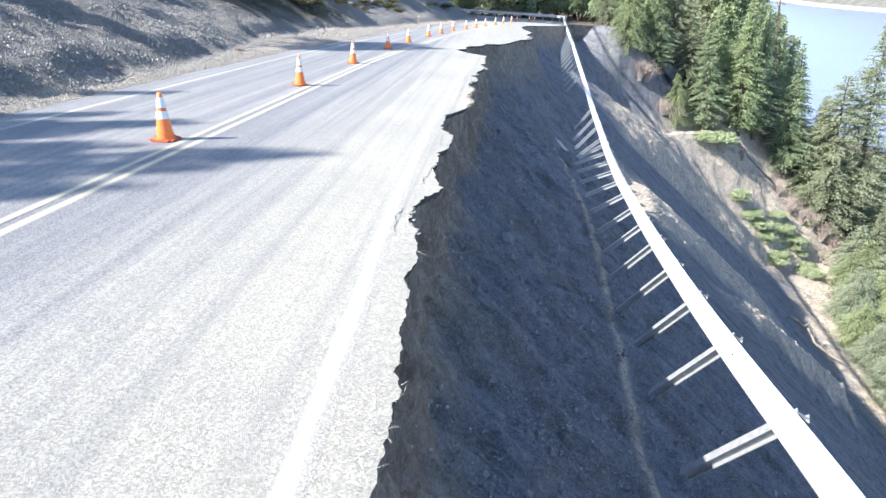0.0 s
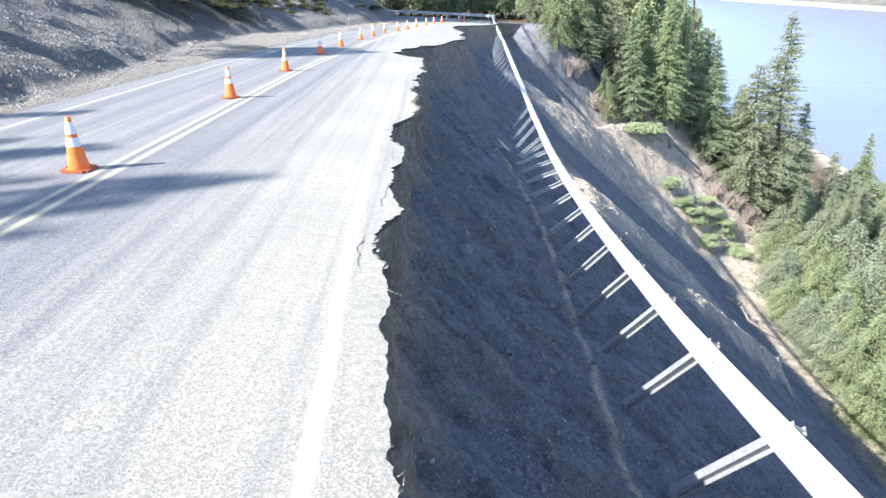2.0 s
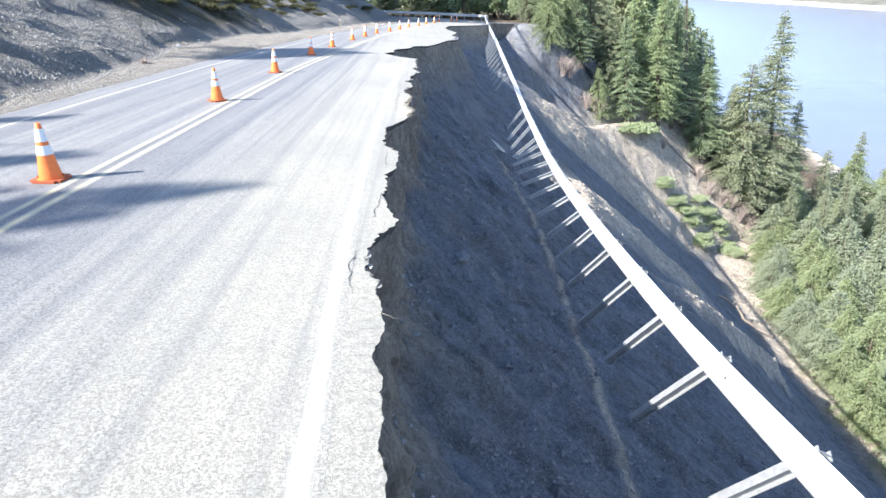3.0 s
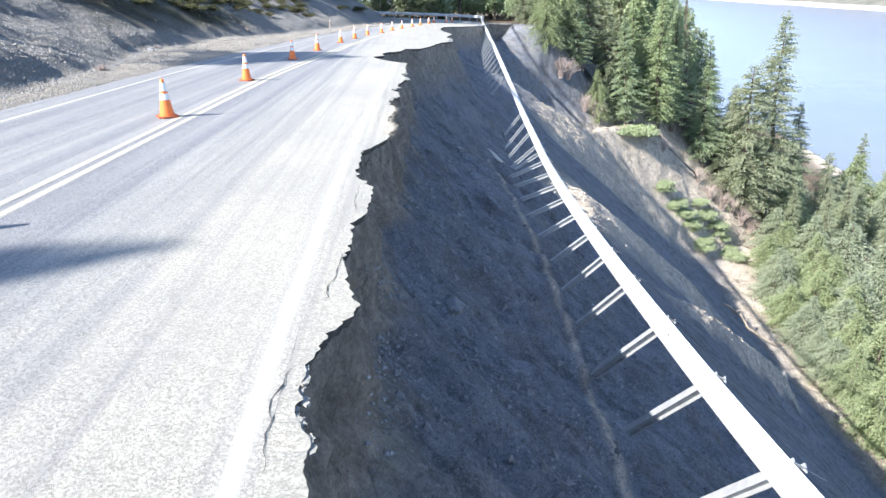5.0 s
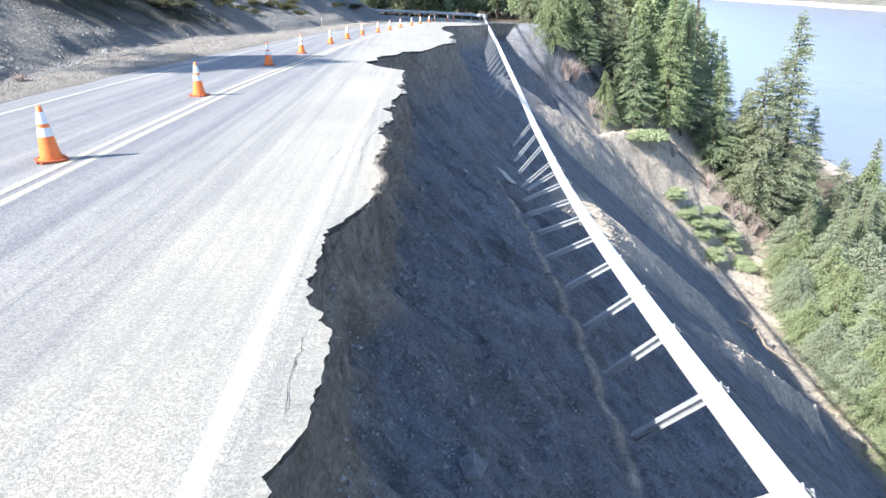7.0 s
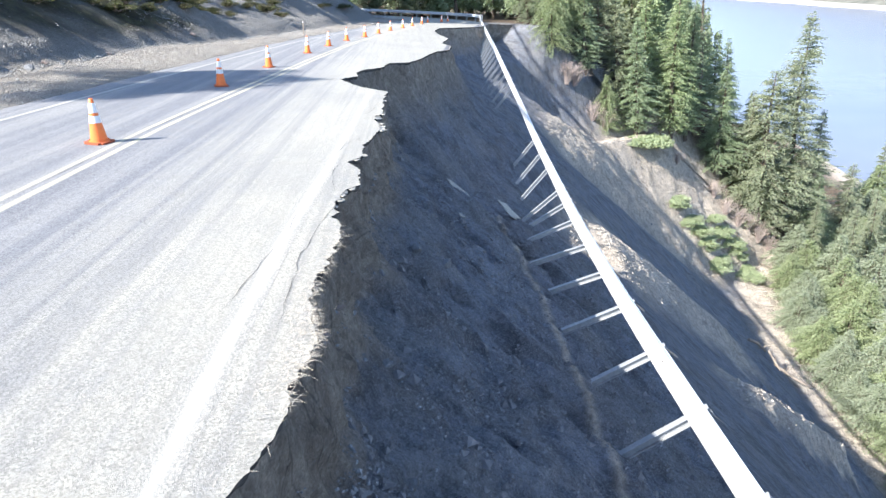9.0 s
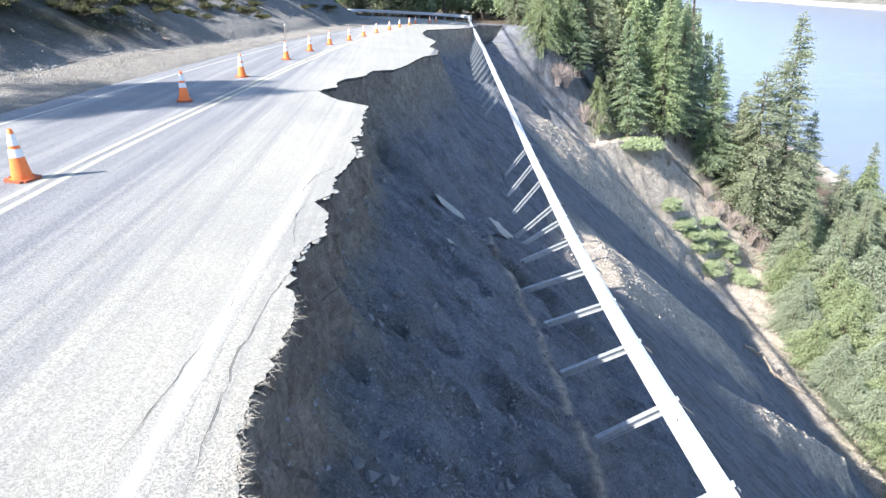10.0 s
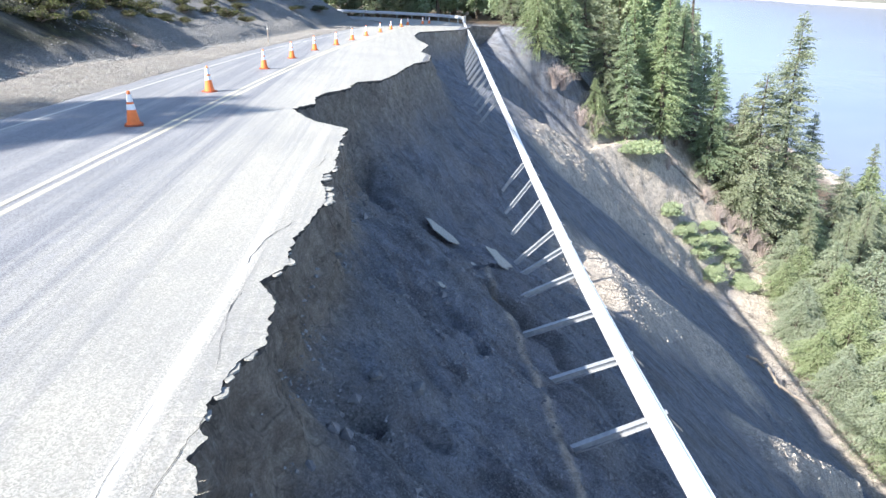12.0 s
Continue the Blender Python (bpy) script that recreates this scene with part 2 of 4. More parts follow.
M_DEAD = plain("bleached_dead_wood", (0.17, 0.14, 0.11), (0.32, 0.27, 0.22), 9, 0.9, 0, 0.01)
M_TWIG = plain("bare_twigs", (0.31, 0.25, 0.225), (0.46, 0.385, 0.345), 5, 0.9)
M_STRAW = plain("dry_grass_straw", (0.42, 0.375, 0.31), (0.56, 0.51, 0.43), 5, 0.9)
M_FIR = leaf_material("fir_needles", (0.23, 0.31, 0.17), (0.48, 0.54, 0.31), (0.34, 0.42, 0.31))
M_FIR_BLUE = leaf_material("dull_blue_green_needles", (0.245, 0.285, 0.185), (0.43, 0.46, 0.31), (0.355, 0.385, 0.28))
M_CEDAR = leaf_material("yellow_green_foliage", (0.25, 0.31, 0.16), (0.42, 0.47, 0.28), (0.32, 0.37, 0.24))
M_SAGE = leaf_material("pale_grey_green_foliage", (0.26, 0.31, 0.21), (0.42, 0.46, 0.34), (0.34, 0.38, 0.29))
M_LIME = leaf_material("light_green_foliage", (0.34, 0.41, 0.23), (0.52, 0.58, 0.37), (0.44, 0.50, 0.32))
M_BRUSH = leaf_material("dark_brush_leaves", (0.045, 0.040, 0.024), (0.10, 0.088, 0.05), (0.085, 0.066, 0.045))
M_RUBBLE = plain("tan_rubble", (0.36, 0.315, 0.26), (0.54, 0.485, 0.41), 3, 0.9, 0, 0.02, True)
M_SCREE = plain("scree_stone", (0.22, 0.215, 0.205), (0.36, 0.35, 0.33), 4, 0.9, 0, 0.02, True)
M_CRACK = plain("tar_dark_gap", (0.02, 0.02, 0.02), (0.045, 0.042, 0.04), 9, 0.9)
M_WATER = water_material()


# ---------------------------------------------------------------- small mesh helpers
def part(name, bm, material, parent=None, label="", smooth=False):
    """One mesh object out of a bmesh or (verts, faces), under a thing where one is given."""
    data = bpy.data.meshes.new(name)
    if isinstance(bm, tuple):
        data.from_pydata(*([bm[0], [], bm[1]]))
    else:
        bm.to_mesh(data)
        bm.free()
    for m in material if isinstance(material, (list, tuple)) else [material]:
        data.materials.append(m)
    if smooth:
        data.polygons.foreach_set("use_smooth", [True] * len(data.polygons))
    data.update()
    ob = new(name, data)
    if parent is not None:
        ob.parent = parent
    if label:
        ob["label"] = label
    return ob


def thing(name, label, category, group="", m=None, kind=""):
    ob = new(name)
    ob.matrix_basis = m if m is not None else SITE
    return tagged(ob, label, category, group, kind)


def box(bm, lo, hi, m=None):
    c = [(a + b) / 2 for a, b in zip(lo, hi)]
    s = [b - a for a, b in zip(lo, hi)]
    bmesh.ops.create_cube(bm, size=1, matrix=(m or Matrix()) @ Matrix.Translation(c) @ Matrix.Diagonal((*s, 1)))


def tube(points, radii, sides=6):
    """A tapered tube along points, as (verts, faces)."""
    verts, faces = [], []
    for i, p in enumerate(points):
        p = Vector(p)
        a = Vector(points[min(i + 1, len(points) - 1)]) - Vector(points[max(i - 1, 0)])
        q = a.to_track_quat("Z", "Y")
        for k in range(sides):
            t = 2 * math.pi * k / sides
            verts.append(p + q @ Vector((math.cos(t) * radii[i], math.sin(t) * radii[i], 0)))
    for i in range(len(points) - 1):
        for k in range(sides):
            a, b = i * sides + k, i * sides + (k + 1) % sides
            faces.append((a, b, b + sides, a + sides))
    faces.append(tuple(range(sides))[::-1])
    faces.append(tuple(range(len(verts) - sides, len(verts))))
    return verts, faces


def join(*pieces):
    verts, faces = [], []
    for v, f in pieces:
        k = len(verts)
        verts += v
        faces += [tuple(i + k for i in g) for g in f]
    return verts, faces


def wob(x, y, z=0.0, s=1.0):
    return noise.noise(Vector((x * s, y * s, z * s)))


# ---------------------------------------------------------------- plan of the site
EDGE_Y = [-40, 0, 3.4, 3.7, 3.95, 4.26, 4.5, 5.1, 5.3, 5.7, 6.25, 6.75, 7.2, 7.45, 7.75, 8.0, 8.3, 8.6, 9.0, 9.5, 9.8, 10.1, 10.5, 11.2, 11.6, 12.2, 13.1, 13.6, 14.2, 14.55, 15.05, 15.4, 15.95, 16.55, 17.0, 17.4, 17.8, 18.25,
          18.8, 19.1, 19.85, 20.25, 20.7, 21.4, 22.1, 23.0, 24.1, 24.5, 26.6, 27.8, 28.5, 29.9, 30.8, 31.8, 32.6, 33.7, 35.3, 36.0, 37.8, 39.8, 42.2, 43.5, 46.4, 48.2, 53.1, 57.6, 61.7, 66.5, 69.8, 74.1, 79, 84]
EDGE_X = [-.4, -.5, -.61, -.57, -.64, -.64, -.71, -.70, -.78, -.75, -.84, -.97, -1.0, -.93, -.80, -.72, -.84, -.87, -.94, -.89, -.95, -.84, -.80, -.82, -1.07, -1.09, -1.11, -.90, -.71, -.72, -.65, -.76, -.83, -.78, -.68, -.71, -.84, -.90,
          -.82, -.66, -.68, -.93, -.71, -.76, -.62, -.54, -.71, -.55, -.64, -.54, -1.42, -2.13, -1.67, -1.74, -1.58, -.98, -.77, .06, .58, .95, 1.52, 2.26, 2.5, 2.06, 2.77, 2.22, 2.17, 2.77, 4.63, 7.36, 8.8, 9.6]
CREST_Y = [-60, 0, 28, 38, 46, 62, 70, 76, 84, 90, 100, 182, 300, 700]
CREST_X = [-.7, -.7, -.7, .2, 1.2, 3.2, 5.5, 8.5, 19, 25, 34, 64, 60, 40]
PROF_D = [0, .05, .13, .22, .42, .8, 1.35, 2.0, 2.9, 3.9, 4.2, 10, 12, 14.6, 17.0, 18.5, 25, 31, 35, 37, 42, 62, 66, 85, 200]
PROF_Z = [-.12, -.55, -1.1, -1.42, -1.66, -2.04, -2.5, -3.05, -3.68, -4.42, -4.55, -8.6, -10.2, -12.2, -14.6, -16.1, -22.3, -27.2, -30.3, -30.9, -32.3, -34.5, -37.5, -48, -60]
FACE_D = [0, .08, .3, .7, 1.3, 2.2, 3.2, 4.2]
FACE_Z = [-.12, -.5, -1.15, -1.9, -2.7, -3.45, -4.05, -4.55]
OUTLINE_Y = [-40, 0, 27.8, 37.8, 45, 62, 66.5, 69.8, 74, 84]
OUTLINE_X = [-.45, -.6, -.6, .7, 2.1, 2.4, 2.8, 4.6, 7.4, 9.6]
LEFT_Y = [-60, 0, 18, 24, 30, 36, 45, 60, 75, 84, 90, 96, 110, 140]
LEFT_X = [-9.0, -9.1, -9.3, -10.2, -11.7, -11.2, -8.9, -6.6, -4.6, -3.2, -6, -16, -40, -60]
YELLOW_Y = [-60, 10, 17, 22, 25, 29, 35, 42, 48.7, 57, 68.8, 75, 82]
YELLOW_X = [-4.7, -4.73, -4.71, -4.65, -4.5, -4.22, -3.82, -3.25, -2.5, -1.0, .74, 2.0, 3.2]
VERGE_Y = [-60, 3, 4.4, 6.4, 9, 11, 17, 20, 25, 28.4]
VERGE_X = [-1.0, -1.03, -1.09, -1.2, -1.28, -1.32, -1.31, -1.2, -1.08, -.98]
BEND = (-9.0, 82.0)


def line(y, ys, xs):
    return float(np.interp(y, ys, xs))


def edge(y):
    """The broken right-hand edge of the pavement."""
    jag = 0.03 * wob(3.1, y, 0, 2.1) + (0.35 + 1.5 * abs(wob(6.6, y, 0, 0.8))) * (0.06 * wob(7.7, y, 0, 4.6) + 0.06 * wob(5.2, y, 0, 9.3) + 0.03 * wob(1.3, y, 0, 19.0) + 0.02 * wob(2.9, y, 0, 37.0)) * (0.6 if y < 6.2 else 1.0)
    return line(y, EDGE_Y, EDGE_X) + jag * (1.0 if y < 66 else 0.3)


def rim_at(y):
    """The left-hand rim of the pavement."""
    return line(y, YELLOW_Y, YELLOW_X) - 3.75 - 0.10 * wob(y, 0, 0, 0.7) - 0.05 * wob(y, 4, 0, 3.0)


def height(x, y):
    """Ground height in the road's frame."""
    top = edge(y) - 0.05 if y < 84 else line(y, CREST_Y, CREST_X)
    left = line(y, LEFT_Y, LEFT_X) + 0.5 * wob(y, 5.0, 0, 0.21)
    if x <= left:
        d = left - x
        rise = np.interp(d, [0, .5, 1.2, 30, 60, 120], [0, .12, .58, 13.6, 26, 43])
        gully = (0.9 * wob(y + d * 0.35, 2.0, 0, 0.16) + 0.8 * (0.2 - abs(wob(y + d * 0.5, 6.0, 0, 0.22)))) * min(1.0, d / 3)
        return -0.10 + float(rise) + gully + min(1, d) * (0.22 * wob(x, y, 3, 0.8) + 0.10 * wob(x, y, 9, 2.6) + 0.05 * wob(x, y, 4, 7.0))
    if x <= top:
        rim = rim_at(y) if y < 82 else left + 2.2
        lump = 0.10 * max(0.0, min(1.0, (rim + 0.12 - x) / 0.12)) + 0.07 * max(0.0, min(1.0, (rim - x) / 0.7)) * (1 + wob(x, y, 1, 0.9) + 0.7 * wob(x, y, 2, 2.6)) if y < 88 else 0.0
        pile = 0.20 * math.exp(-((x + 10.4) / 0.9) ** 2 - ((y - 36.5) / 3.0) ** 2) + 0.16 * math.exp(-((x + 9.9) / 0.8) ** 2 - ((y - 29) / 2.2) ** 2)
        return -0.13 + lump + pile
    c = line(y, CREST_Y, CREST_X)
    d0, d1 = x - top, x - c
    k = min(1.0, max(0.0, (d0 - 1) / 6))
    d = max(0.0, d0 * (1 - k) + d1 * k)
    z = float(np.interp(d, PROF_D, PROF_Z))
    lean = min(1.0, max(0.0, (y - 29.6) / 1.6))
    if lean and d < 4.2:
        z += lean * (float(np.interp(d, FACE_D, FACE_Z)) - z)
    # runs and ribs that lead down the slope, lumps, clods
    f = min(1.0, d / 1.6)
    u = y + 0.5 * d
    near = max(0.0, 1 - d / 9)
    z += f * (0.46 * (0.30 - abs(wob(u, d * 0.14, 1, 0.55))) + 0.36 * (0.28 - abs(wob(u, d * 0.3, 2, 1.3))) + 0.09 * (0.25 - abs(wob(u, d * 0.6, 8, 2.9))) + 0.16 * wob(x, y, 4, 0.45) + 0.12 * wob(x, y, 6, 1.6))
    # clods, small slumps with a sharp upper lip, and grit
    slump = wob(u * 0.8, d * 0.8, 21, 1.15)
    z += near * f * (0.16 * max(0.0, slump - 0.12) - 1.6 * max(0.0, min(0.10, slump - 0.26)) - 1.5 * max(0.0, 0.09 - abs(wob(u * 1.1, d * 0.4, 23, 0.62))) * (0.5 + wob(x, y, 24, 0.5)))
    z += min(1.0, d / 0.12) * (0.09 * wob(x, y, z, 3.2) + 0.05 * abs(wob(x, y, 8, 6.5)) + 0.035 * wob(x, y, 9, 12.0))
    if d > 8:
        z += min(1.0, (d - 8) / 10) * (0.30 * wob(u * 0.6, d * 0.10, 7, 0.25) + 0.22 * wob(u, d * 0.2, 3, 0.6) + 0.20 * wob(x, y, 5, 0.9) + 0.34 * (0.25 - abs(wob(x, y, 2, 1.1))))
        # sunk here to lie in the outline's shade; light through the notch still meets it
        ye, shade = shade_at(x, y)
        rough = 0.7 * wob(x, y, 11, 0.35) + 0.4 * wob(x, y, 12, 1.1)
        lit_strip = math.exp(-((ye - 22.2 + 0.8 * rough) / 1.5) ** 2) * bump(d + 2 * rough, 22.0, 6.5)
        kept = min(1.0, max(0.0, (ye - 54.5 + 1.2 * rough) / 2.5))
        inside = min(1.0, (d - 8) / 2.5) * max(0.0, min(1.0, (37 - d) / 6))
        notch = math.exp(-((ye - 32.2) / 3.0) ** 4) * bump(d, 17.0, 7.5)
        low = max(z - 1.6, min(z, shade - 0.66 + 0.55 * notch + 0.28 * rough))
        # raised above that shade, so that a sunlit strip shows
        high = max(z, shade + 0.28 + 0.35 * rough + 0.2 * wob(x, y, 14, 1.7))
        z += inside * ((1 - max(lit_strip, kept)) * (low - z) + lit_strip * (high - z))
    if y > 60 and d > 1.5:
        # channel sunk into shade below the road's far end, for a dark wedge
        ye, shade = shade_at(x, y)
        z += max(0.0, min(1.0, (ye - 63.5) / 1.5, (76 - ye) / 2.5)) * min(1.0, (d - 1.5) / 1.5) * max(0.0, min(1.0, (15 - d) / 4)) * (max(z - 4.0, min(z, shade - 0.4)) - z)
    # gully below the notch, the rib beyond it, pits, and the drag line of the post tips
    z -= 1.45 * math.exp(-((y - 33.6 + 1.45 * d0 + 0.3 * wob(x, y, 41, 1.5)) / 0.9) ** 2) * min(1.0, d / 0.8) * math.exp(-(d / 6) ** 4)
    # sunk to keep this stretch out of the light through the notch
    z -= 0.95 * bump(y - 0.534 * (x + 1.5), 31.5, 3.8) * bump(d, 6.3, 3.6)
    z += 0.15 * math.exp(-((y - 36.6 + 1.2 * d0) / 0.8) ** 2) * min(1.0, d / 0.8) * math.exp(-(d / 6) ** 4)
    z -= 0.22 * math.exp(-((y - 19.4 + 0.25 * (d0 - 2.6) ** 2) / 0.28) ** 2) * min(1.0, d / 1.5) * math.exp(-((d - 2.8) / 2.0) ** 4)
    for px, py, wx, wy, deep in ((.0, 20.6, .30, .20, .45), (.9, 20.85, .36, .12, .34), (1.55, 24.7, .34, .34, .45), (1.46, 22.7, .24, .16, .34), (2.1, 24.0, .18, .22, .22), (.9, 12.9, .14, .14, .16), (-.42, 18.72, .24, .15, .4), (2.9, 21.2, .26, .18, .24), (1.2, 17.2, .3, .14, .2), (2.2, 14.6, .3, .12, .2), (.4, 15.8, .2, .12, .2), (1.7, 12.3, .3, .1, .16), (1.9, 19.3, .3, .12, .2)):
        if abs(y - py) < 1.2:
            z -= deep * math.exp(-(((x - px) / wx) ** 2 + ((y - py) / wy) ** 2) ** 2)
    z += 0.05 * math.exp(-((x - drag(y)) / 0.10) ** 2) if y < 30 else 0
    return z


def shade_at(x, y):
    """Which stretch of the road's outline lies sunwards of a place, and how high its shade reaches there."""
    ye = y - 0.534 * x
    for _ in range(4):
        ye = y - 0.534 * (x - line(ye, OUTLINE_Y, OUTLINE_X))
    return ye, -0.15 - 0.807 * (x - line(ye, OUTLINE_Y, OUTLINE_X))


def bump(v, middle, half):
    """One inside middle +- half, falling off to nought over its outer fifth."""
    return max(0.0, min(1.0, (1.2 - abs(v - middle) / half) / 0.4))


def lit_tan_at(x, y):
    """Share of tan ground: painted where sunlight gets past the road's shade."""
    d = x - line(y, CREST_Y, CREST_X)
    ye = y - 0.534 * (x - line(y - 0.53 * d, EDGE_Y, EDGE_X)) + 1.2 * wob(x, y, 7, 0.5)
    lit_strip = max(bump(ye, 32.2, 4.2) * bump(d, 16.5, 8.5), bump(ye, 22.4, 1.8) * bump(d, 22, 7))
    return max(lit_strip, min(1.0, max(0.0, (ye - 52) / 4)) * min(1.0, (d - 7) / 4), min(1.0, max(0.0, (d - 34) / 3))) * (0.95 + 0.3 * wob(x, y, 3, 0.3))


def drag(y):
    return float(np.interp(y, [0, 8, 12.4, 16, 22, 30], [1.9, 2.6, 3.05, 3.3, 3.42, 3.15])) + 0.08 * wob(y, 0, 0, 0.9)


def on_ground(x, y, up=0.0):
    return SITE @ Vector((x, y, height(x, y) + up))


def spread(*spans):
    """Stations from spans of (start, end, step)."""
    out = []
    for a, b, s in spans:
        out += list(np.arange(a, b - 1e-6, s))
    return out


# ---------------------------------------------------------------- ground
def build_ground():
    ys = spread((-60, -10, 2.5), (-10, 0, 0.5), (0, 32, 0.075), (32, 48, 0.16), (48, 90, 0.5), (90, 130, 2), (130, 260, 10), (260, 701, 55))
    right = [0, .012, .03, .05, .08, .11, .15, .2, .26, .32, .39, .46, .53, .6] + spread((.68, 5.5, .085), (5.5, 16, .28), (16, 48, .5), (48, 100, 3), (100, 201, 20))
    left = [-120, -95, -75, -60, -50, -44] + spread((-40, -16, 1.0), (-16, -0.01, 0.28)) + [0.0]
    verts, soil, cover = [], [], []
    for y in ys:
        top = edge(y) - 0.05 if y < 84 else line(y, CREST_Y, CREST_X)
        lx = line(y, LEFT_Y, LEFT_X) + 0.5 * wob(y, 5.0, 0, 0.21)
        rim = rim_at(y) if y < 82 else lx + 2.2
        xs = [lx + d for d in left] + [lx + (rim - lx) * k for k in (.2, .4, .6, .8, .97)] + [rim + .13, rim + .4] + [rim + 1 + (top - rim - 1.05) * k / 4 for k in range(5)] + [top + d + 0.002 for d in right]
        for x in xs:
            z = height(x, y)
            d, b = x - top, lx - x
            push = 0.0
            if 0.01 < d < 5:
                f = min(1.0, d / 0.08) * max(0.0, 1 - d / 5)
                push = f * (0.15 * wob(y, z, 2, 1.1) + 0.20 * (0.28 - abs(wob(y, z * 0.8, 5, 1.9))) + 0.14 * (0.22 - abs(wob(y, z * 0.6, 15, 4.3))) + 0.08 * wob(y, z * 1.5, 9, 5.0) + 0.04 * wob(y, z, 12, 11.0))
                if z > -0.3:
                    push = min(push, 0.0)
            verts.append((x + push, y, z))
            brown = 0.9 * max(0.0, 1 - max(0.0, d - 0.2) / (0.42 + 0.45 * wob(x, y, 0, 0.9) + (0.9 if y > 29 else 0.0))) if d > 0 else 0
            scree = 1.0 if b > 0.5 else max(0.0, 0.5 + b)
            sand = 0.9 if x < rim + .3 and b < 0.4 and d < 0 else 0.0
            if b > 3:
                scree *= 0.85 + 0.15 * wob(x, y, 0, 0.4)
            # sunlit ground is coloured tan, shaded ground stays grey
            tan = lit_tan_at(x, y) if d > 7 else 0.0
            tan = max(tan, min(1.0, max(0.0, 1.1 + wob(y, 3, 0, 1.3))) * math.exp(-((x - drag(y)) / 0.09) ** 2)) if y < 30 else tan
            duff = min(1.0, max(0.0, (d - 46) / 8)) if y < 84 else min(1.0, max(0.0, (y - 84) / 6))
            moss_shade = 0.0
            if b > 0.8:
                # the band runs along the sun's way, like the firs' shade
                moss_shade = bump(-0.47 * x + 0.88 * y + 1.2 * wob(x, y, 17, 0.5), 38.4, 4.2)
                moss_shade *= min(1.0, (b - 0.8) / 0.8) * min(1.0, max(0.0, 0.95 + 0.8 * wob(x, y, 18, 0.7)))
            if b > 9:
                duff = max(duff, min(0.9, (b - 9) / 8))
            if d > 53:
                sand, duff = 1.0, max(0.0, 1 - (d - 53) / 3)
            soil.append((brown, scree, sand, 1))
            cover.append((max(0, tan), duff, moss_shade, 1))
    w = len(xs)
    faces = [(i * w + j, i * w + j + 1, (i + 1) * w + j + 1, (i + 1) * w + j) for i in range(len(ys) - 1) for j in range(w - 1)]
    ob = part("ground", (verts, faces), M_EARTH, smooth=True)
    for key, values in (("soil", soil), ("cover", cover)):
        layer = ob.data.color_attributes.new(key, "FLOAT_COLOR", "POINT")
        layer.data.foreach_set("color", np.array(values, dtype=np.float32).ravel())
    ob.matrix_basis = SITE
    return tagged(ob, "eroded grey gravel slope with bare brown scarp and scree bank", "ground", kind="structure")


build_ground()


# ---------------------------------------------------------------- road
def road_sections():
    """Left and right rim of the pavement, section by section, with the double line's place."""
    out = []
    for y in spread((-60, 0, 1.0), (0, 32, 0.03), (32, 48, 0.06), (48, 82.01, 0.4)):
        out.append(((rim_at(y), y), (edge(y), y)))
    for a in range(3, 111, 3):
        c, s = math.cos(radians(a)), math.sin(radians(a))
        out.append(((BEND[0] + 8.2 * c, BEND[1] + 8.2 * s), (BEND[0] + 17.6 * c, BEND[1] + 17.6 * s)))
    return out


def crown(x, y):
    mid = line(y, YELLOW_Y, YELLOW_X) if y < 82 else 0
    return -0.026 * max(0.0, x - mid) - 0.006 * max(0.0, mid - x) if y < 82 else 0.0


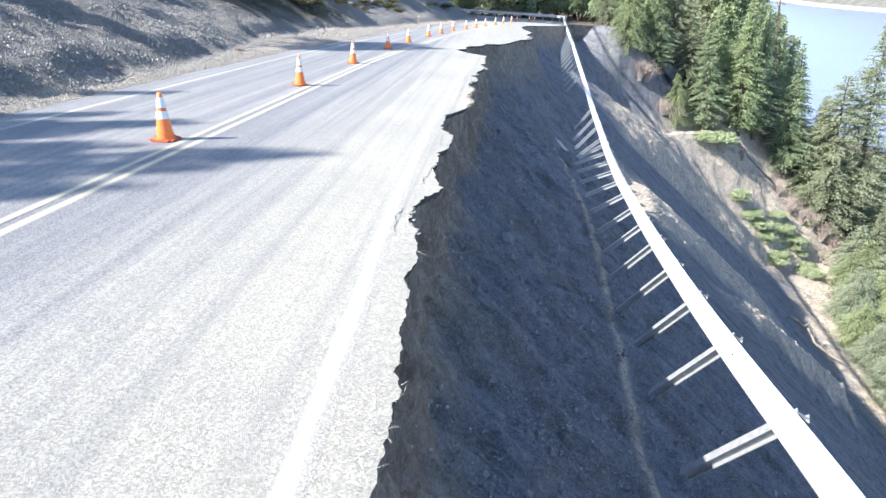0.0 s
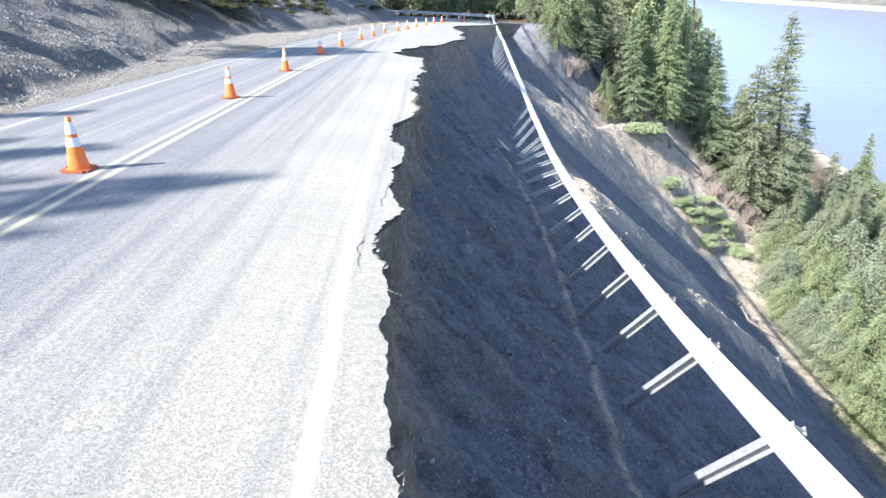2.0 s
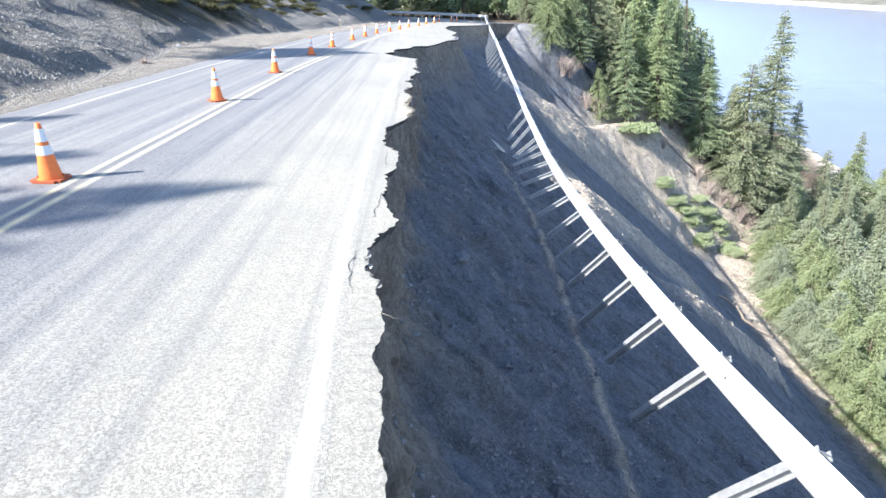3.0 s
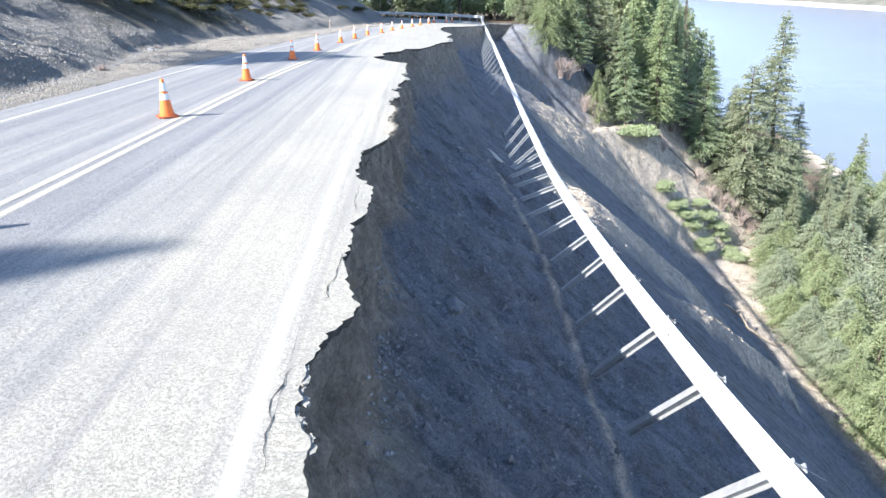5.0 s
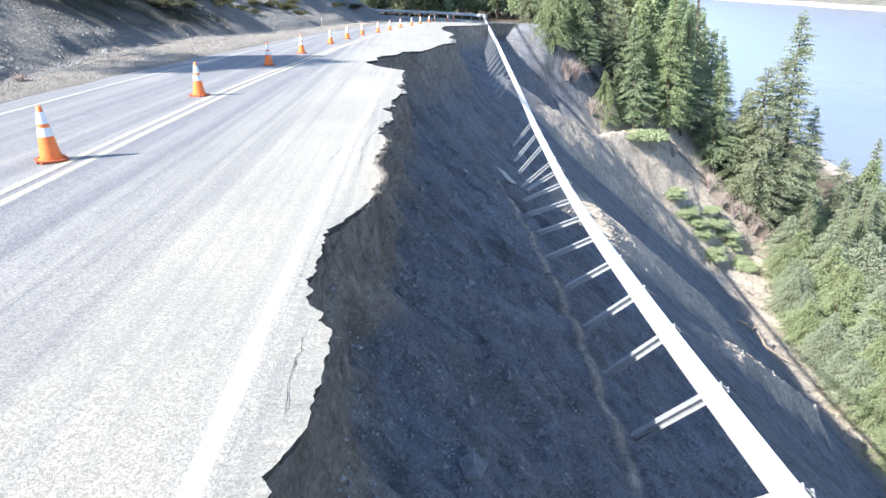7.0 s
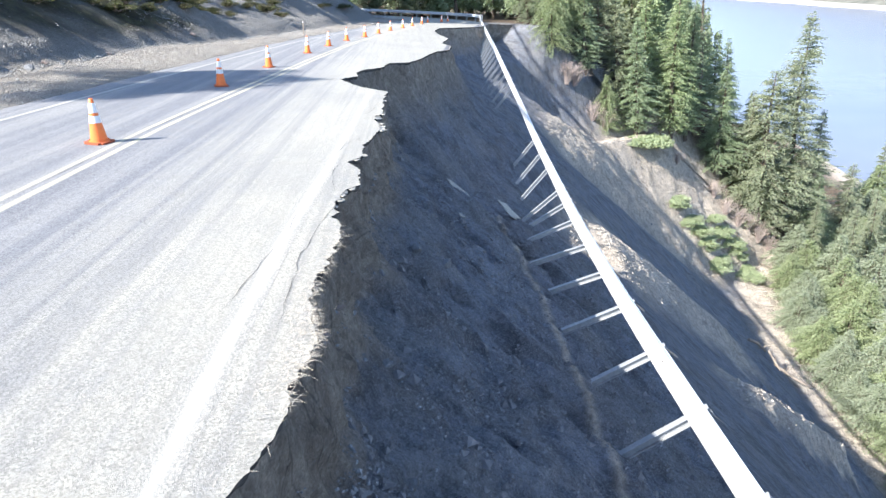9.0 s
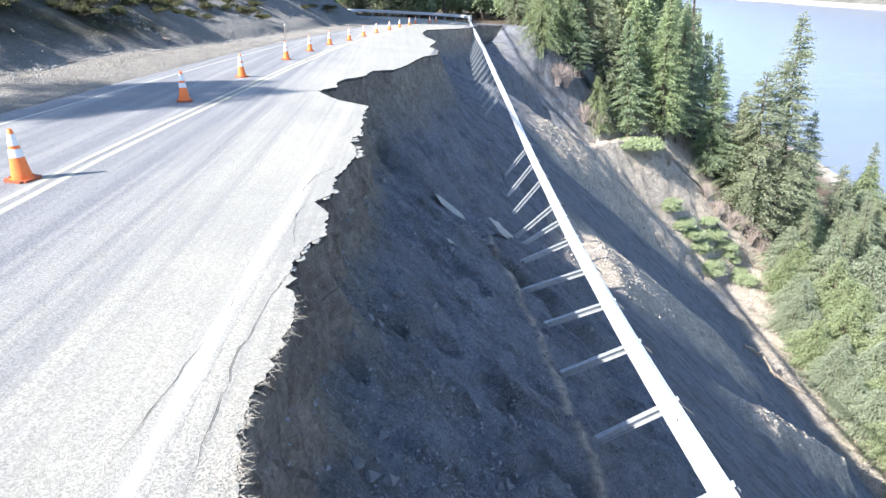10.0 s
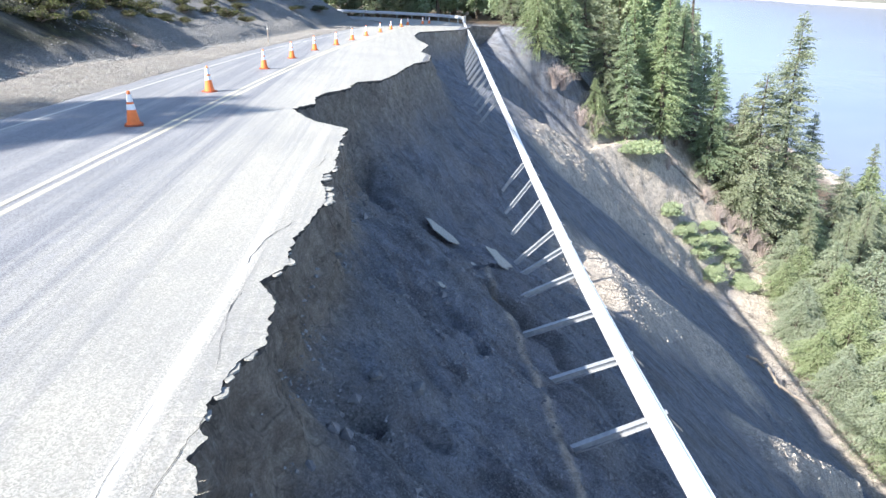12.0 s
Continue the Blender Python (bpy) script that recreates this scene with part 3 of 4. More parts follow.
def build_road():
    verts, faces, mats = [], [], []
    cols = [0, .1, .2, .3, .4, .5, .6, .7, .8, .9, .97, 1.0]
    rows = road_sections()
    for (ax, ay), (bx, by) in rows:
        for k in cols:
            x, y = ax + (bx - ax) * k, ay + (by - ay) * k
            crumble = -0.02 * max(0.0, wob(x, y, 0, 9.0)) if k == 1.0 else 0
            verts.append((x, y, crown(x, y) + crumble))
        thick = 0.11 + 0.03 * wob(by, 0, 0, 5.0)
        verts.append((bx - 0.02 + 0.03 * wob(by, 2, 0, 9), by, crown(bx, by) - thick * 0.5))
        verts.append((bx - 0.05, by, crown(bx, by) - thick))
        verts.append((ax, ay, -0.16))
    w = len(cols) + 3
    for i in range(len(rows) - 1):
        for j in range(w - 1):
            faces.append((i * w + j, i * w + j + 1, (i + 1) * w + j + 1, (i + 1) * w + j))
            mats.append(1 if j >= len(cols) - 1 else 0)
    road = part("road", (verts, faces), [M_ASPHALT, M_ASPHALT_EDGE])
    road.data.polygons.foreach_set("material_index", mats)
    road.matrix_basis = SITE
    tagged(road, "sunlit grey asphalt road broken off along one side", "road", kind="structure")

    def stripe(name, shift, width, a, b, material, label, step=0.25):
        v, f, rim = [], [], []
        for y in spread((a, b, step)):
            m = shift(y)
            for k in (-.5, -.25, 0, .25, .5):
                x = m + k * width
                v.append((x, y, crown(x, y) + 0.0015))
                rim.append((2 * abs(k), 0, 0, 1))
        for i in range(len(v) // 5 - 1):
            for j in range(4):
                f.append((5 * i + j, 5 * i + j + 1, 5 * i + j + 6, 5 * i + j + 5))
        ob = part(name, (v, f), material, road, label)
        ob.data.color_attributes.new("rim", "FLOAT_COLOR", "POINT").data.foreach_set("color", np.array(rim, dtype=np.float32).ravel())

    mid = lambda y: line(y, YELLOW_Y, YELLOW_X)
    stripe("centre_line", lambda y: mid(y) - 0.10, 0.12, -60, 82, M_YELLOW, "worn yellow centre line")
    stripe("centre_line", lambda y: mid(y) + 0.12, 0.12, -60, 82, M_YELLOW, "worn yellow centre line")
    stripe("edge_line", lambda y: mid(y) - 3.05, 0.11, -60, 82, M_WHITE, "worn white edge line")
    stripe("edge_line", lambda y: line(y, VERGE_Y, VERGE_X), 0.24, -60, 28.0, M_WHITE, "worn white edge line")
    return road


ROAD = build_road()

# ---------------------------------------------------------------- water and far shore
def build_water():
    bm = bmesh.new()
    bmesh.ops.create_grid(bm, x_segments=24, y_segments=24, size=2600)
    ob = part("lake", bm, M_WATER)
    ob.location = (900, 900, -46)
    tagged(ob, "calm pale blue lake below the slope", "water", kind="structure")
    verts, faces = [], []
    ys = list(np.arange(-1500, 4001, 60))
    prof = [(0, -1.0), (6, 0.4), (22, 2.6), (30, 6), (60, 22), (140, 70), (400, 150), (1200, 260)]
    for y in ys:
        shore = 515 + 26 * wob(y, 0, 0, 0.004) + 8 * wob(y, 5, 0, 0.02) + max(0.0, y - 900) * 0.15
        for d, z in prof:
            verts.append((shore + d, y, -46 + z + (d > 25) * 0.25 * z * wob(d, y, 0, 0.01)))
    w = len(prof)
    faces = [(i * w + j, i * w + j + 1, (i + 1) * w + j + 1, (i + 1) * w + j) for i in range(len(ys) - 1) for j in range(w - 1)]
    n = Nodes("far_bank")
    beach = n.mix(n.ramp(n.noise(0.05, 5), 0.3, 0.7), (0.50, 0.46, 0.40), (0.62, 0.58, 0.52))
    wood = n.mix(n.ramp(n.noise(0.09, 6), 0.3, 0.7), (0.07, 0.075, 0.06), (0.16, 0.155, 0.13))
    ob = part("far_shore", (verts, faces), n.done(n.mix(n.ramp(n.axis("Z"), -43.6, -42.4), beach, wood), 0.95), smooth=True)
    tagged(ob, "pale sandy far bank with dark woods", "backdrop", kind="structure")


build_water()


# ---------------------------------------------------------------- guard rail
RAIL_Y = [-16, -4, 1, 6.2, 8.4, 12, 16.4, 22.2, 28.8, 33, 38.3, 45.3, 54, 65, 79, 86]
RAIL_X = [1.7, 2.42, 2.82, 3.37, 3.57, 3.92, 4.44, 4.97, 5.70, 6.1, 6.43, 6.77, 7.17, 7.7, 8.37, 8.7]
RAIL_Z = [0.6, -.15, -1.02, -1.89, -2.28, -2.75, -3.35, -3.83, -4.28, -4.32, -4.05, -3.31, -2.43, -1.35, -.21, .53]


def smooth_line(y, xs, ys):
    return sum(line(y + o, xs, ys) * k for o, k in ((-1.6, .2), (-.8, .2), (0, .2), (.8, .2), (1.6, .2)))


def rail_at(y):
    return Vector((smooth_line(y, RAIL_Y, RAIL_X), y, smooth_line(y, RAIL_Y, RAIL_Z)))


WAY_Y = [0, 6.3, 10.2, 12.1, 14.4, 16.4, 20, 22.3, 26.4, 29, 31, 33, 36, 42, 60, 78, 84]
WAY_A = [-.28, -.29, -.30, -.34, -.46, -.58, -.78, -.86, -.90, -.90, -.82, -.68, -.62, -.58, -.58, -.25, 0]
WAY_B = [.40, .40, .45, .45, .34, .20, .05, .10, .15, -.05, -.08, -.10, -.30, 0, 0, 0, 0]
WAY_C = [-.87, -.87, -.83, -.80, -.80, -.78, -.60, -.48, -.38, -.38, -.55, -.70, -.70, -.80, -.80, -.95, -1]


def post_way(y):
    """The way from the beam down along the posts, which twist along the rail."""
    return Vector([smooth_line(y, WAY_Y, k) for k in (WAY_A, WAY_B, WAY_C)]).normalized()


def beam_frame(y):
    along = (rail_at(y + 0.3) - rail_at(y - 0.3)).normalized()
    down = post_way(y)
    down = (down - along * down.dot(along)).normalized()
    face = down.cross(along).normalized()
    if face.x > 0:
        face = -face
    return along, down, face


# a two-ridged beam: across the face (from its top to its bottom rim), and out of it
RIDGE = [(-.172, 0), (-.155, .014), (-.12, .08), (-.06, .08), (-.025, .012), (.025, .012), (.06, .08), (.12, .08), (.155, .014), (.172, 0)]


def beam_mesh(a, b, lift=0.0):
    verts, faces = [], []
    n = max(2, int((b - a) / 0.25))
    for i in range(n + 1):
        y = a + (b - a) * i / n
        p = rail_at(y)
        _, down, face = beam_frame(y)
        for side in (0, 0.006):
            for u, h in RIDGE:
                verts.append(p + down * u + face * (h - side + lift))
    k = len(RIDGE)
    for i in range(n):
        for j in range(k - 1):
            q = 2 * k * i + j
            faces.append((q, q + 1, q + 1 + 2 * k, q + 2 * k))
            q += k
            faces.append((q + 2 * k, q + 1 + 2 * k, q + 1, q))
        for j in (0, k - 1):
            q = 2 * k * i + j
            faces.append((q, q + k, q + 3 * k, q + 2 * k))
    for e in (0, 2 * k * n):
        faces += [(e + j, e + j + 1, e + k + j + 1, e + k + j) for j in range(k - 1)]
    return verts, faces


def ibeam(bm, top, way, face, along, length, depth=0.15, width=0.11, t=0.012):
    """A steel post of I section from top along way."""
    m = Matrix((along, face, way)).transposed().to_4x4()
    m.translation = top
    box(bm, (-width / 2, depth / 2 - t, 0), (width / 2, depth / 2, length), m)
    box(bm, (-width / 2, -depth / 2, 0), (width / 2, -depth / 2 + t, length), m)
    box(bm, (-t / 2, -depth / 2 + t, 0), (t / 2, depth / 2 - t, length), m)


def bolt(bm, at, face, r=0.02):
    q = face.to_track_quat("Z", "Y").to_matrix().to_4x4()
    q.translation = at
    bmesh.ops.create_cone(bm, segments=8, radius1=r, radius2=r * 0.8, depth=0.02, cap_ends=True, matrix=q)


def build_guardrail():
    rail = thing("guardrail", "twisted galvanised steel guardrail hanging over the slipped slope", "guardrail")
    joints = [-16 + 4.0 * i for i in range(26)]
    beams = []
    for i, a in enumerate(joints[:-1]):
        beams.append(part("rail_beam", beam_mesh(a, min(a + 4.28, 86), 0.007 * (i % 2)), M_STEEL, rail))
    ys = [-3.8, -1.8, .2, 2.2, 4.2, 6.15, 8.3, 10.15, 12.1, 14.25, 16.3, 18.2, 20.2, 22.25, 24.25, 26.4, 28.8, 30.7, 32.3, 35.2, 37.4, 39.5] + spread((50, 85, 2.0))
    for y in ys:
        p = rail_at(y)
        along, down, face = beam_frame(y)
        way = post_way(y + 0.15)
        side = way.cross(along).normalized()
        if side.x > 0:
            side = -side
        lead = way.cross(side).normalized()
        bm = bmesh.new()
        ibeam(bm, p - way * 0.21 - face * 0.085, way, side, lead, 2.15 + 0.12 * wob(y, 9, 0, 3))
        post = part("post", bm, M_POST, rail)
        # a strip of the torn backing plate stands off the upper rim
        a = p - down * 0.16 - face * 0.03 - along * 0.05
        b = a + along * (-0.42 - 0.05 * wob(y, 1, 0, 3)) - down * 0.11 - face * 0.05
        bm = bmesh.new()
        w = face * 0.045
        q = [bm.verts.new(v) for v in (a - w, a + w, b + w, b - w)]
        bm.faces.new(q)
        bmesh.ops.solidify(bm, geom=bm.faces[:], thickness=0.008)
        part("backing_plate", bm, M_POST, post, "thin torn steel plate")
        if int(y) % 4 < 2:
            bm = bmesh.new()
            bolt(bm, p + face * 0.02 - along * 0.5, face)
            part("bolt", bm, M_BOLT, beams[min(len(beams) - 1, max(0, int((y - 0.5 + 16) / 4)))], "dark rusty bolt head")
    return rail


build_guardrail()


def build_far_rail():
    rail = thing("guardrail", "upright galvanised guardrail round the outside of the shaded bend", "guardrail")
    pts = [Vector((BEND[0] + 17.9 * math.cos(radians(a)), BEND[1] + 17.9 * math.sin(radians(a)), 0)) for a in range(8, 112, 4)]
    for i in range(0, len(pts) - 1, 3):
        run = pts[i:i + 4]
        verts, faces = [], []
        for p in run:
            out = (p - Vector((*BEND, 0))).normalized()
            for u, h in RIDGE:
                verts.append(p + Vector((0, 0, 0.62 - u)) - out * h)
        k = len(RIDGE)
        faces = [(r * k + j, r * k + j + 1, (r + 1) * k + j + 1, (r + 1) * k + j) for r in range(len(run) - 1) for j in range(k - 1)]
        part("rail_beam", (verts, faces), M_STEEL, rail)
    for p in pts[::2]:
        out = (p - Vector((*BEND, 0))).normalized()
        bm = bmesh.new()
        ibeam(bm, p + out * 0.12 + Vector((0, 0, 0.85)), Vector((0, 0, -1)), out, out.cross(Vector((0, 0, 1))), 1.0)
        part("post", bm, M_POST, rail)


build_far_rail()


# ---------------------------------------------------------------- traffic cones
def build_cone():
    cone = thing("traffic_cone", "orange traffic cone with two white bands beside the centre line", "traffic cone", "cones along the centre line")
    bm = bmesh.new()
    box(bm, (-.18, -.18, 0), (.18, .18, .03))
    bmesh.ops.bevel(bm, geom=[e for e in bm.edges if abs(e.verts[0].co.z - e.verts[1].co.z) > .01], offset=0.05, segments=3, affect="EDGES")
    part("base", bm, M_RUBBER, cone)
    radius = lambda z: 0.133 + (0.030 - 0.133) * (z - 0.03) / 0.68

    def ring(name, a, b, out, material, cap=False, under=None):
        bm = bmesh.new()
        steps = [a + (b - a) * i / 6 for i in range(7)]
        profile = [(radius(z) + out, z) for z in steps] + ([(0.022, b + 0.004), (0.018, b - 0.03)] if cap else [])
        rows = [[bm.verts.new((r * math.cos(2 * math.pi * k / 28), r * math.sin(2 * math.pi * k / 28), z)) for k in range(28)] for r, z in profile]
        for p, q in zip(rows, rows[1:]):
            for k in range(28):
                bm.faces.new((p[k], p[(k + 1) % 28], q[(k + 1) % 28], q[k]))
        return part(name, bm, material, under or cone, smooth=True)

    body = ring("body", 0.03, 0.71, 0.0, M_ORANGE, True)
    ring("foot_collar", 0.03, 0.055, 0.02, M_ORANGE)
    ring("reflective_band", 0.33, 0.445, 0.004, M_BAND, under=body)
    ring("reflective_band", 0.49, 0.645, 0.004, M_BAND, under=body)
    return cone


CONES = [(-5.10, 9.02), (-5.05, 15.23), (-5.05, 20.85), (-5.05, 27.43), (-4.82, 32.1), (-4.42, 37.8), (-4.04, 41.95), (-3.56, 46.2), (-2.78, 49.9), (-2.13, 54.2), (-1.42, 58.6), (-.5, 63.5), (.34, 68.2), (1.34, 73.5), (2.06, 77.5), (3.8, 81.5), (4.6, 83.0)]
first_cone = build_cone()
for i, (x, y) in enumerate(CONES):
    m = SITE @ pose(x, y, crown(x, y) + 0.003, 0, 0, 37 * i % 90)
    if i == 0:
        first_cone.matrix_basis = m
    else:
        copy_thing(first_cone, m)


# ---------------------------------------------------------------- trees
def conifer(seed, tall, wide, material, low=0.08, dense=1.0, droop=0.35, tip=0.27, girth=0.014, leaf=0.22, full=False, step=0.0085):
    """Trunk and crown of a conifer: limbs that carry many small sprays of needles, with lobes and gaps in its outline."""
    r = random.Random(seed)
    lean = [(r.uniform(-.02, .02), r.uniform(-.02, .02)) for _ in range(5)]
    at = lambda z: Vector((lean[0][0] * z + .12 * math.sin(z * .4 + seed), lean[0][1] * z + .12 * math.cos(z * .33 + seed), z))
    zs = [tall * i / 9 for i in range(10)]
    trunk = tube([at(z) for z in zs], [max(.02, tall * girth * (1 - z / tall) ** .8 + .015) for z in zs], 7)
    limbs, verts, faces = [], [], []
    z = tall * low
    while z < tall * 0.995:
        k = (z / tall - low) / (1 - low)
        if full:
            reach = wide * (max(0.0, 1 - k ** 1.7) * 0.95 + 0.05) * (0.75 + 0.25 * min(1, k * 5))
        else:
            reach = wide * ((1 - k) ** 0.8 * 0.95 + 0.035) * (0.55 + 0.45 * min(1, k * 5 + .25))
        for _ in range(r.choice((4, 5, 6))):
            if r.random() > dense:
                continue
            a = r.uniform(0, 6.283)
            lobe = 1 + 0.55 * wob(math.cos(a) * 1.4 + seed, math.sin(a) * 1.4, z * 4.5 / tall)
            length = reach * lobe * r.uniform(.5, 1.12)
            out = Vector((math.cos(a), math.sin(a), 0))
            side = Vector((-out.y, out.x, 0))
            root = at(min(tall, z + r.uniform(-.02, .02) * tall))
            rise = r.uniform(.10, .45) + .45 * k
            def point(s):
                return root + out * length * s + Vector((0, 0, length * (rise * s - (droop + rise * .8) * s * s)))
            if length > .7 and r.random() < .3:
                limbs.append(tube([point(0), point(.5), point(.9)], [.035, .022, .008], 3))
            n = max(3, int(length / (tip * .36)))
            for i in range(n):
                s = (i + r.uniform(.1, .95)) / n
                if s < .22:
                    continue
                p = point(s)
                for sg in (-1, 1, r.choice((-1, 1))):
                    size = tip * r.uniform(.5, 1.3) * (1.15 - .4 * s)
                    d = (out * r.uniform(.2, .9) + side * sg * r.uniform(.2, 1.0) + Vector((0, 0, r.uniform(-.45, .6)))).normalized()
                    q = d.cross(Vector((r.uniform(-1, 1), r.uniform(-1, 1), r.uniform(.2, 1)))).normalized() * size * leaf * r.uniform(.72, 1.28)
                    p0 = p + side * sg * r.uniform(0, .9) * tip + Vector((r.uniform(-.3, .3), r.uniform(-.3, .3), r.uniform(-.35, .35))) * tip
                    e = p0 + d * size
                    m = p0 + d * size * .45 + Vector((0, 0, .05 * size))
                    b = len(verts)
                    verts += [p0, m + q, e + Vector((0, 0, -.15 * size)), m - q]
                    faces.append((b, b + 1, b + 2, b + 3))
        z += tall * step * r.uniform(.6, 1.4) + .03
    ob = thing("conifer_tree", "", "tree", m=Matrix())
    part("trunk", trunk, M_BARK, ob)
    if limbs:
        tagged(part("branch_work", join(*limbs), M_BARK, ob), kind="stuff")
    part("crown", (verts, faces), material, ob)
    return ob


def shrub(seed, wide, tall, material, leaves=900, leaf=0.16, twigs=40, name="shrub"):
    r = random.Random(seed)
    stems, verts, faces = [], [], []
    for i in range(twigs):
        a, lean = r.uniform(0, 6.283), r.uniform(.1, 1.0)
        end = Vector((math.cos(a) * wide * lean, math.sin(a) * wide * lean, tall * (1.05 - .5 * lean) * r.uniform(.6, 1)))
        mid = end * .5 + Vector((r.uniform(-.1, .1), r.uniform(-.1, .1), .15 * tall))
        base = Vector((r.uniform(-.12, .12) * wide, r.uniform(-.12, .12) * wide, 0)) if not leaves and tall > 1 else Vector()
        stems.append(tube([base, mid, end], [.03, .016, .005] if leaves else [.016, .009, .003], 3))
        for _ in range(0 if leaves or tall < 1 else 3):
            p = mid.lerp(end, r.uniform(-.3, .7))
            stems.append(tube([p, p + Vector([r.uniform(-.35, .35), r.uniform(-.35, .35), r.uniform(-.05, .4)])], [.007, .003], 3))
        for _ in range(leaves // twigs):
            s = r.uniform(.35, 1.05)
            p = (mid * 2 * s if s < .5 else mid.lerp(end, (s - .5) * 2)) + Vector([r.uniform(-1, 1) * leaf * 1.6 for _ in range(3)])
            d = Vector([r.uniform(-1, 1) for _ in range(3)]).normalized() * leaf * r.uniform(.6, 1.3)
            q = d.cross(Vector([r.uniform(-1, 1) for _ in range(3)])).normalized() * leaf * .4
            b = len(verts)
            verts += [p - d * .5, p + q, p + d * .5, p - q]
            faces.append((b, b + 1, b + 2, b + 3))
    ob = thing(name, "", "shrub", m=Matrix())
    tagged(part("stem_work", join(*stems), M_TWIG, ob), kind="stuff")
    if leaves:
        part("foliage", (verts, faces), material, ob)
    return ob


rng = random.Random(11)
FIRS = [conifer(1, 18, 3.2, M_FIR, tip=.17, leaf=.30, droop=.16), conifer(2, 16, 2.8, M_FIR, tip=.17, leaf=.30, droop=.16), conifer(3, 30, 5.4, M_FIR_BLUE, tip=.22, leaf=.27, droop=.08, low=.04, girth=.009, step=.0060), conifer(4, 10, 4.6, M_CEDAR, low=.03, droop=.42, tip=.25, leaf=.27, full=True, step=.011), conifer(5, 15, 3.6, M_FIR_BLUE, low=.05, dense=.9, tip=.16, leaf=.28, droop=.14),
        conifer(6, 12, 2.4, M_FIR, low=.15, dense=.5, droop=.3, tip=.45, girth=.01, leaf=.34), conifer(7, 10, 4.8, M_SAGE, low=.03, droop=.42, tip=.25, leaf=.27, full=True, step=.011), conifer(8, 19, 2.0, M_FIR_BLUE, low=.25, dense=.35), conifer(9, 12, 2.4, M_FIR, low=.72, dense=.45, droop=.3, tip=.45, girth=.01),
        conifer(10, 17, 3.2, M_FIR, low=.1, dense=.6, tip=.5, leaf=.3), conifer(11, 15, 3.4, M_FIR_BLUE, low=.1, dense=.6, tip=.5, leaf=.3)]
TALL = [18, 16, 30, 10, 15, 12, 10, 19, 12, 17, 15]
LABELS = ["dark green fir with full drooping crown below the slip", "slender green fir in the crowded forest edge", "tall grey-green fir with broad ragged crown", "broad yellow-green conifer at the foot of the slope", "dull blue-green spruce among the firs",
          "thin green fir on top of the gravel bank", "pale grey-green conifer at the foot of the slope", "thin half-dead fir with gappy crown", "thin fir with a high crown on top of the bank", "green fir in the far wood", "dull green spruce in the far wood"]
used = set()


def plant(kind, x, y, tall, group="forest below the road", fat=1.0):
    at = on_ground(x, y, -0.15)
    lean = Matrix.Rotation(-.075 + rng.uniform(-.03, .03), 4, "Y") @ Matrix.Rotation(rng.uniform(-.03, .03), 4, "X")
    m = Matrix.Translation(at) @ lean @ Matrix.Rotation(rng.uniform(0, 6.28), 4, "Z")
    t = FIRS[kind]
    if kind in used:
        t = copy_thing(t, m)
    t.matrix_basis = m
    k = tall / TALL[kind]
    t.scale = (k * fat, k * fat, k)
    used.add(kind)
    return tagged(t, LABELS[kind], "", group)


# the front row of the forest
for kind, x, y, tall, fat in ((2, 56.6, 87.2, 32.5, 1.15), (4, 51.2, 86.0, 22, 1.35), (0, 44, 87, 15.5, 1.4), (7, 40.8, 89, 23, 1), (0, 38.2, 86.5, 18, 1), (1, 34.8, 84, 18, 1.1), (1, 29.5, 82.5, 14.5, 1.2), (3, 25.5, 82.3, 6.5, .7), (1, 22, 83, 11, 1.2), (3, 17.3, 81.8, 8, .8), (4, 14.6, 85, 8, 1.1),
                         (4, 49, 87, 16, 1.1), (0, 36.5, 88.5, 20, 1), (1, 32, 85.5, 17, 1.1), (4, 27, 85, 13, 1.1), (2, 62, 90, 21, 1), (4, 67, 88.5, 15, 1.1), (4, 24.5, 86, 14, 1), (3, 19.5, 85, 11, .8), (1, 46.5, 91, 17, 1), (4, 52, 91.5, 15, 1.2), (1, 60.5, 84.5, 14, 1.2)):
    plant(kind, x, y, tall, fat=fat * 1.15)
# crowns lower down, seen from above
for kind, x, y, tall in ((6, 45, 61.5, 6), (6, 47.5, 66, 7), (3, 51, 62, 9), (3, 48.5, 56, 8.5), (6, 44.5, 56.5, 6), (3, 53.5, 69, 9), (6, 56, 74, 10), (4, 60.5, 77, 13), (3, 45, 50.5, 8), (3, 51, 50, 10), (6, 41.5, 50.5, 5.5), (3, 41, 45, 7), (3, 47, 44, 10), (3, 39, 39.5, 7), (3, 44, 38, 9), (6, 57.5, 62, 11), (4, 66, 81, 14), (4, 70, 84, 12), (3, 38.5, 33, 8), (3, 44, 31, 10), (3, 55, 56, 11), (3, 53, 43, 12), (4, 63, 70, 13), (6, 62, 63, 12), (3, 59, 51, 13), (4, 73, 78, 14), (3, 39, 27, 9), (3, 39, 20, 9), (6, 54, 79.5, 8), (4, 57.5, 81, 11), (3, 78, 96, 13), (6, 74, 91, 11), (4, 82, 100, 16), (3, 69, 86, 8), (6, 64.5, 84, 8), (3, 84, 94, 13), (6, 79, 88, 11), (4, 88, 99, 15)):
    plant(kind, x, y, tall, "crowns at the foot of the slope", rng.uniform(.9, 1.15))
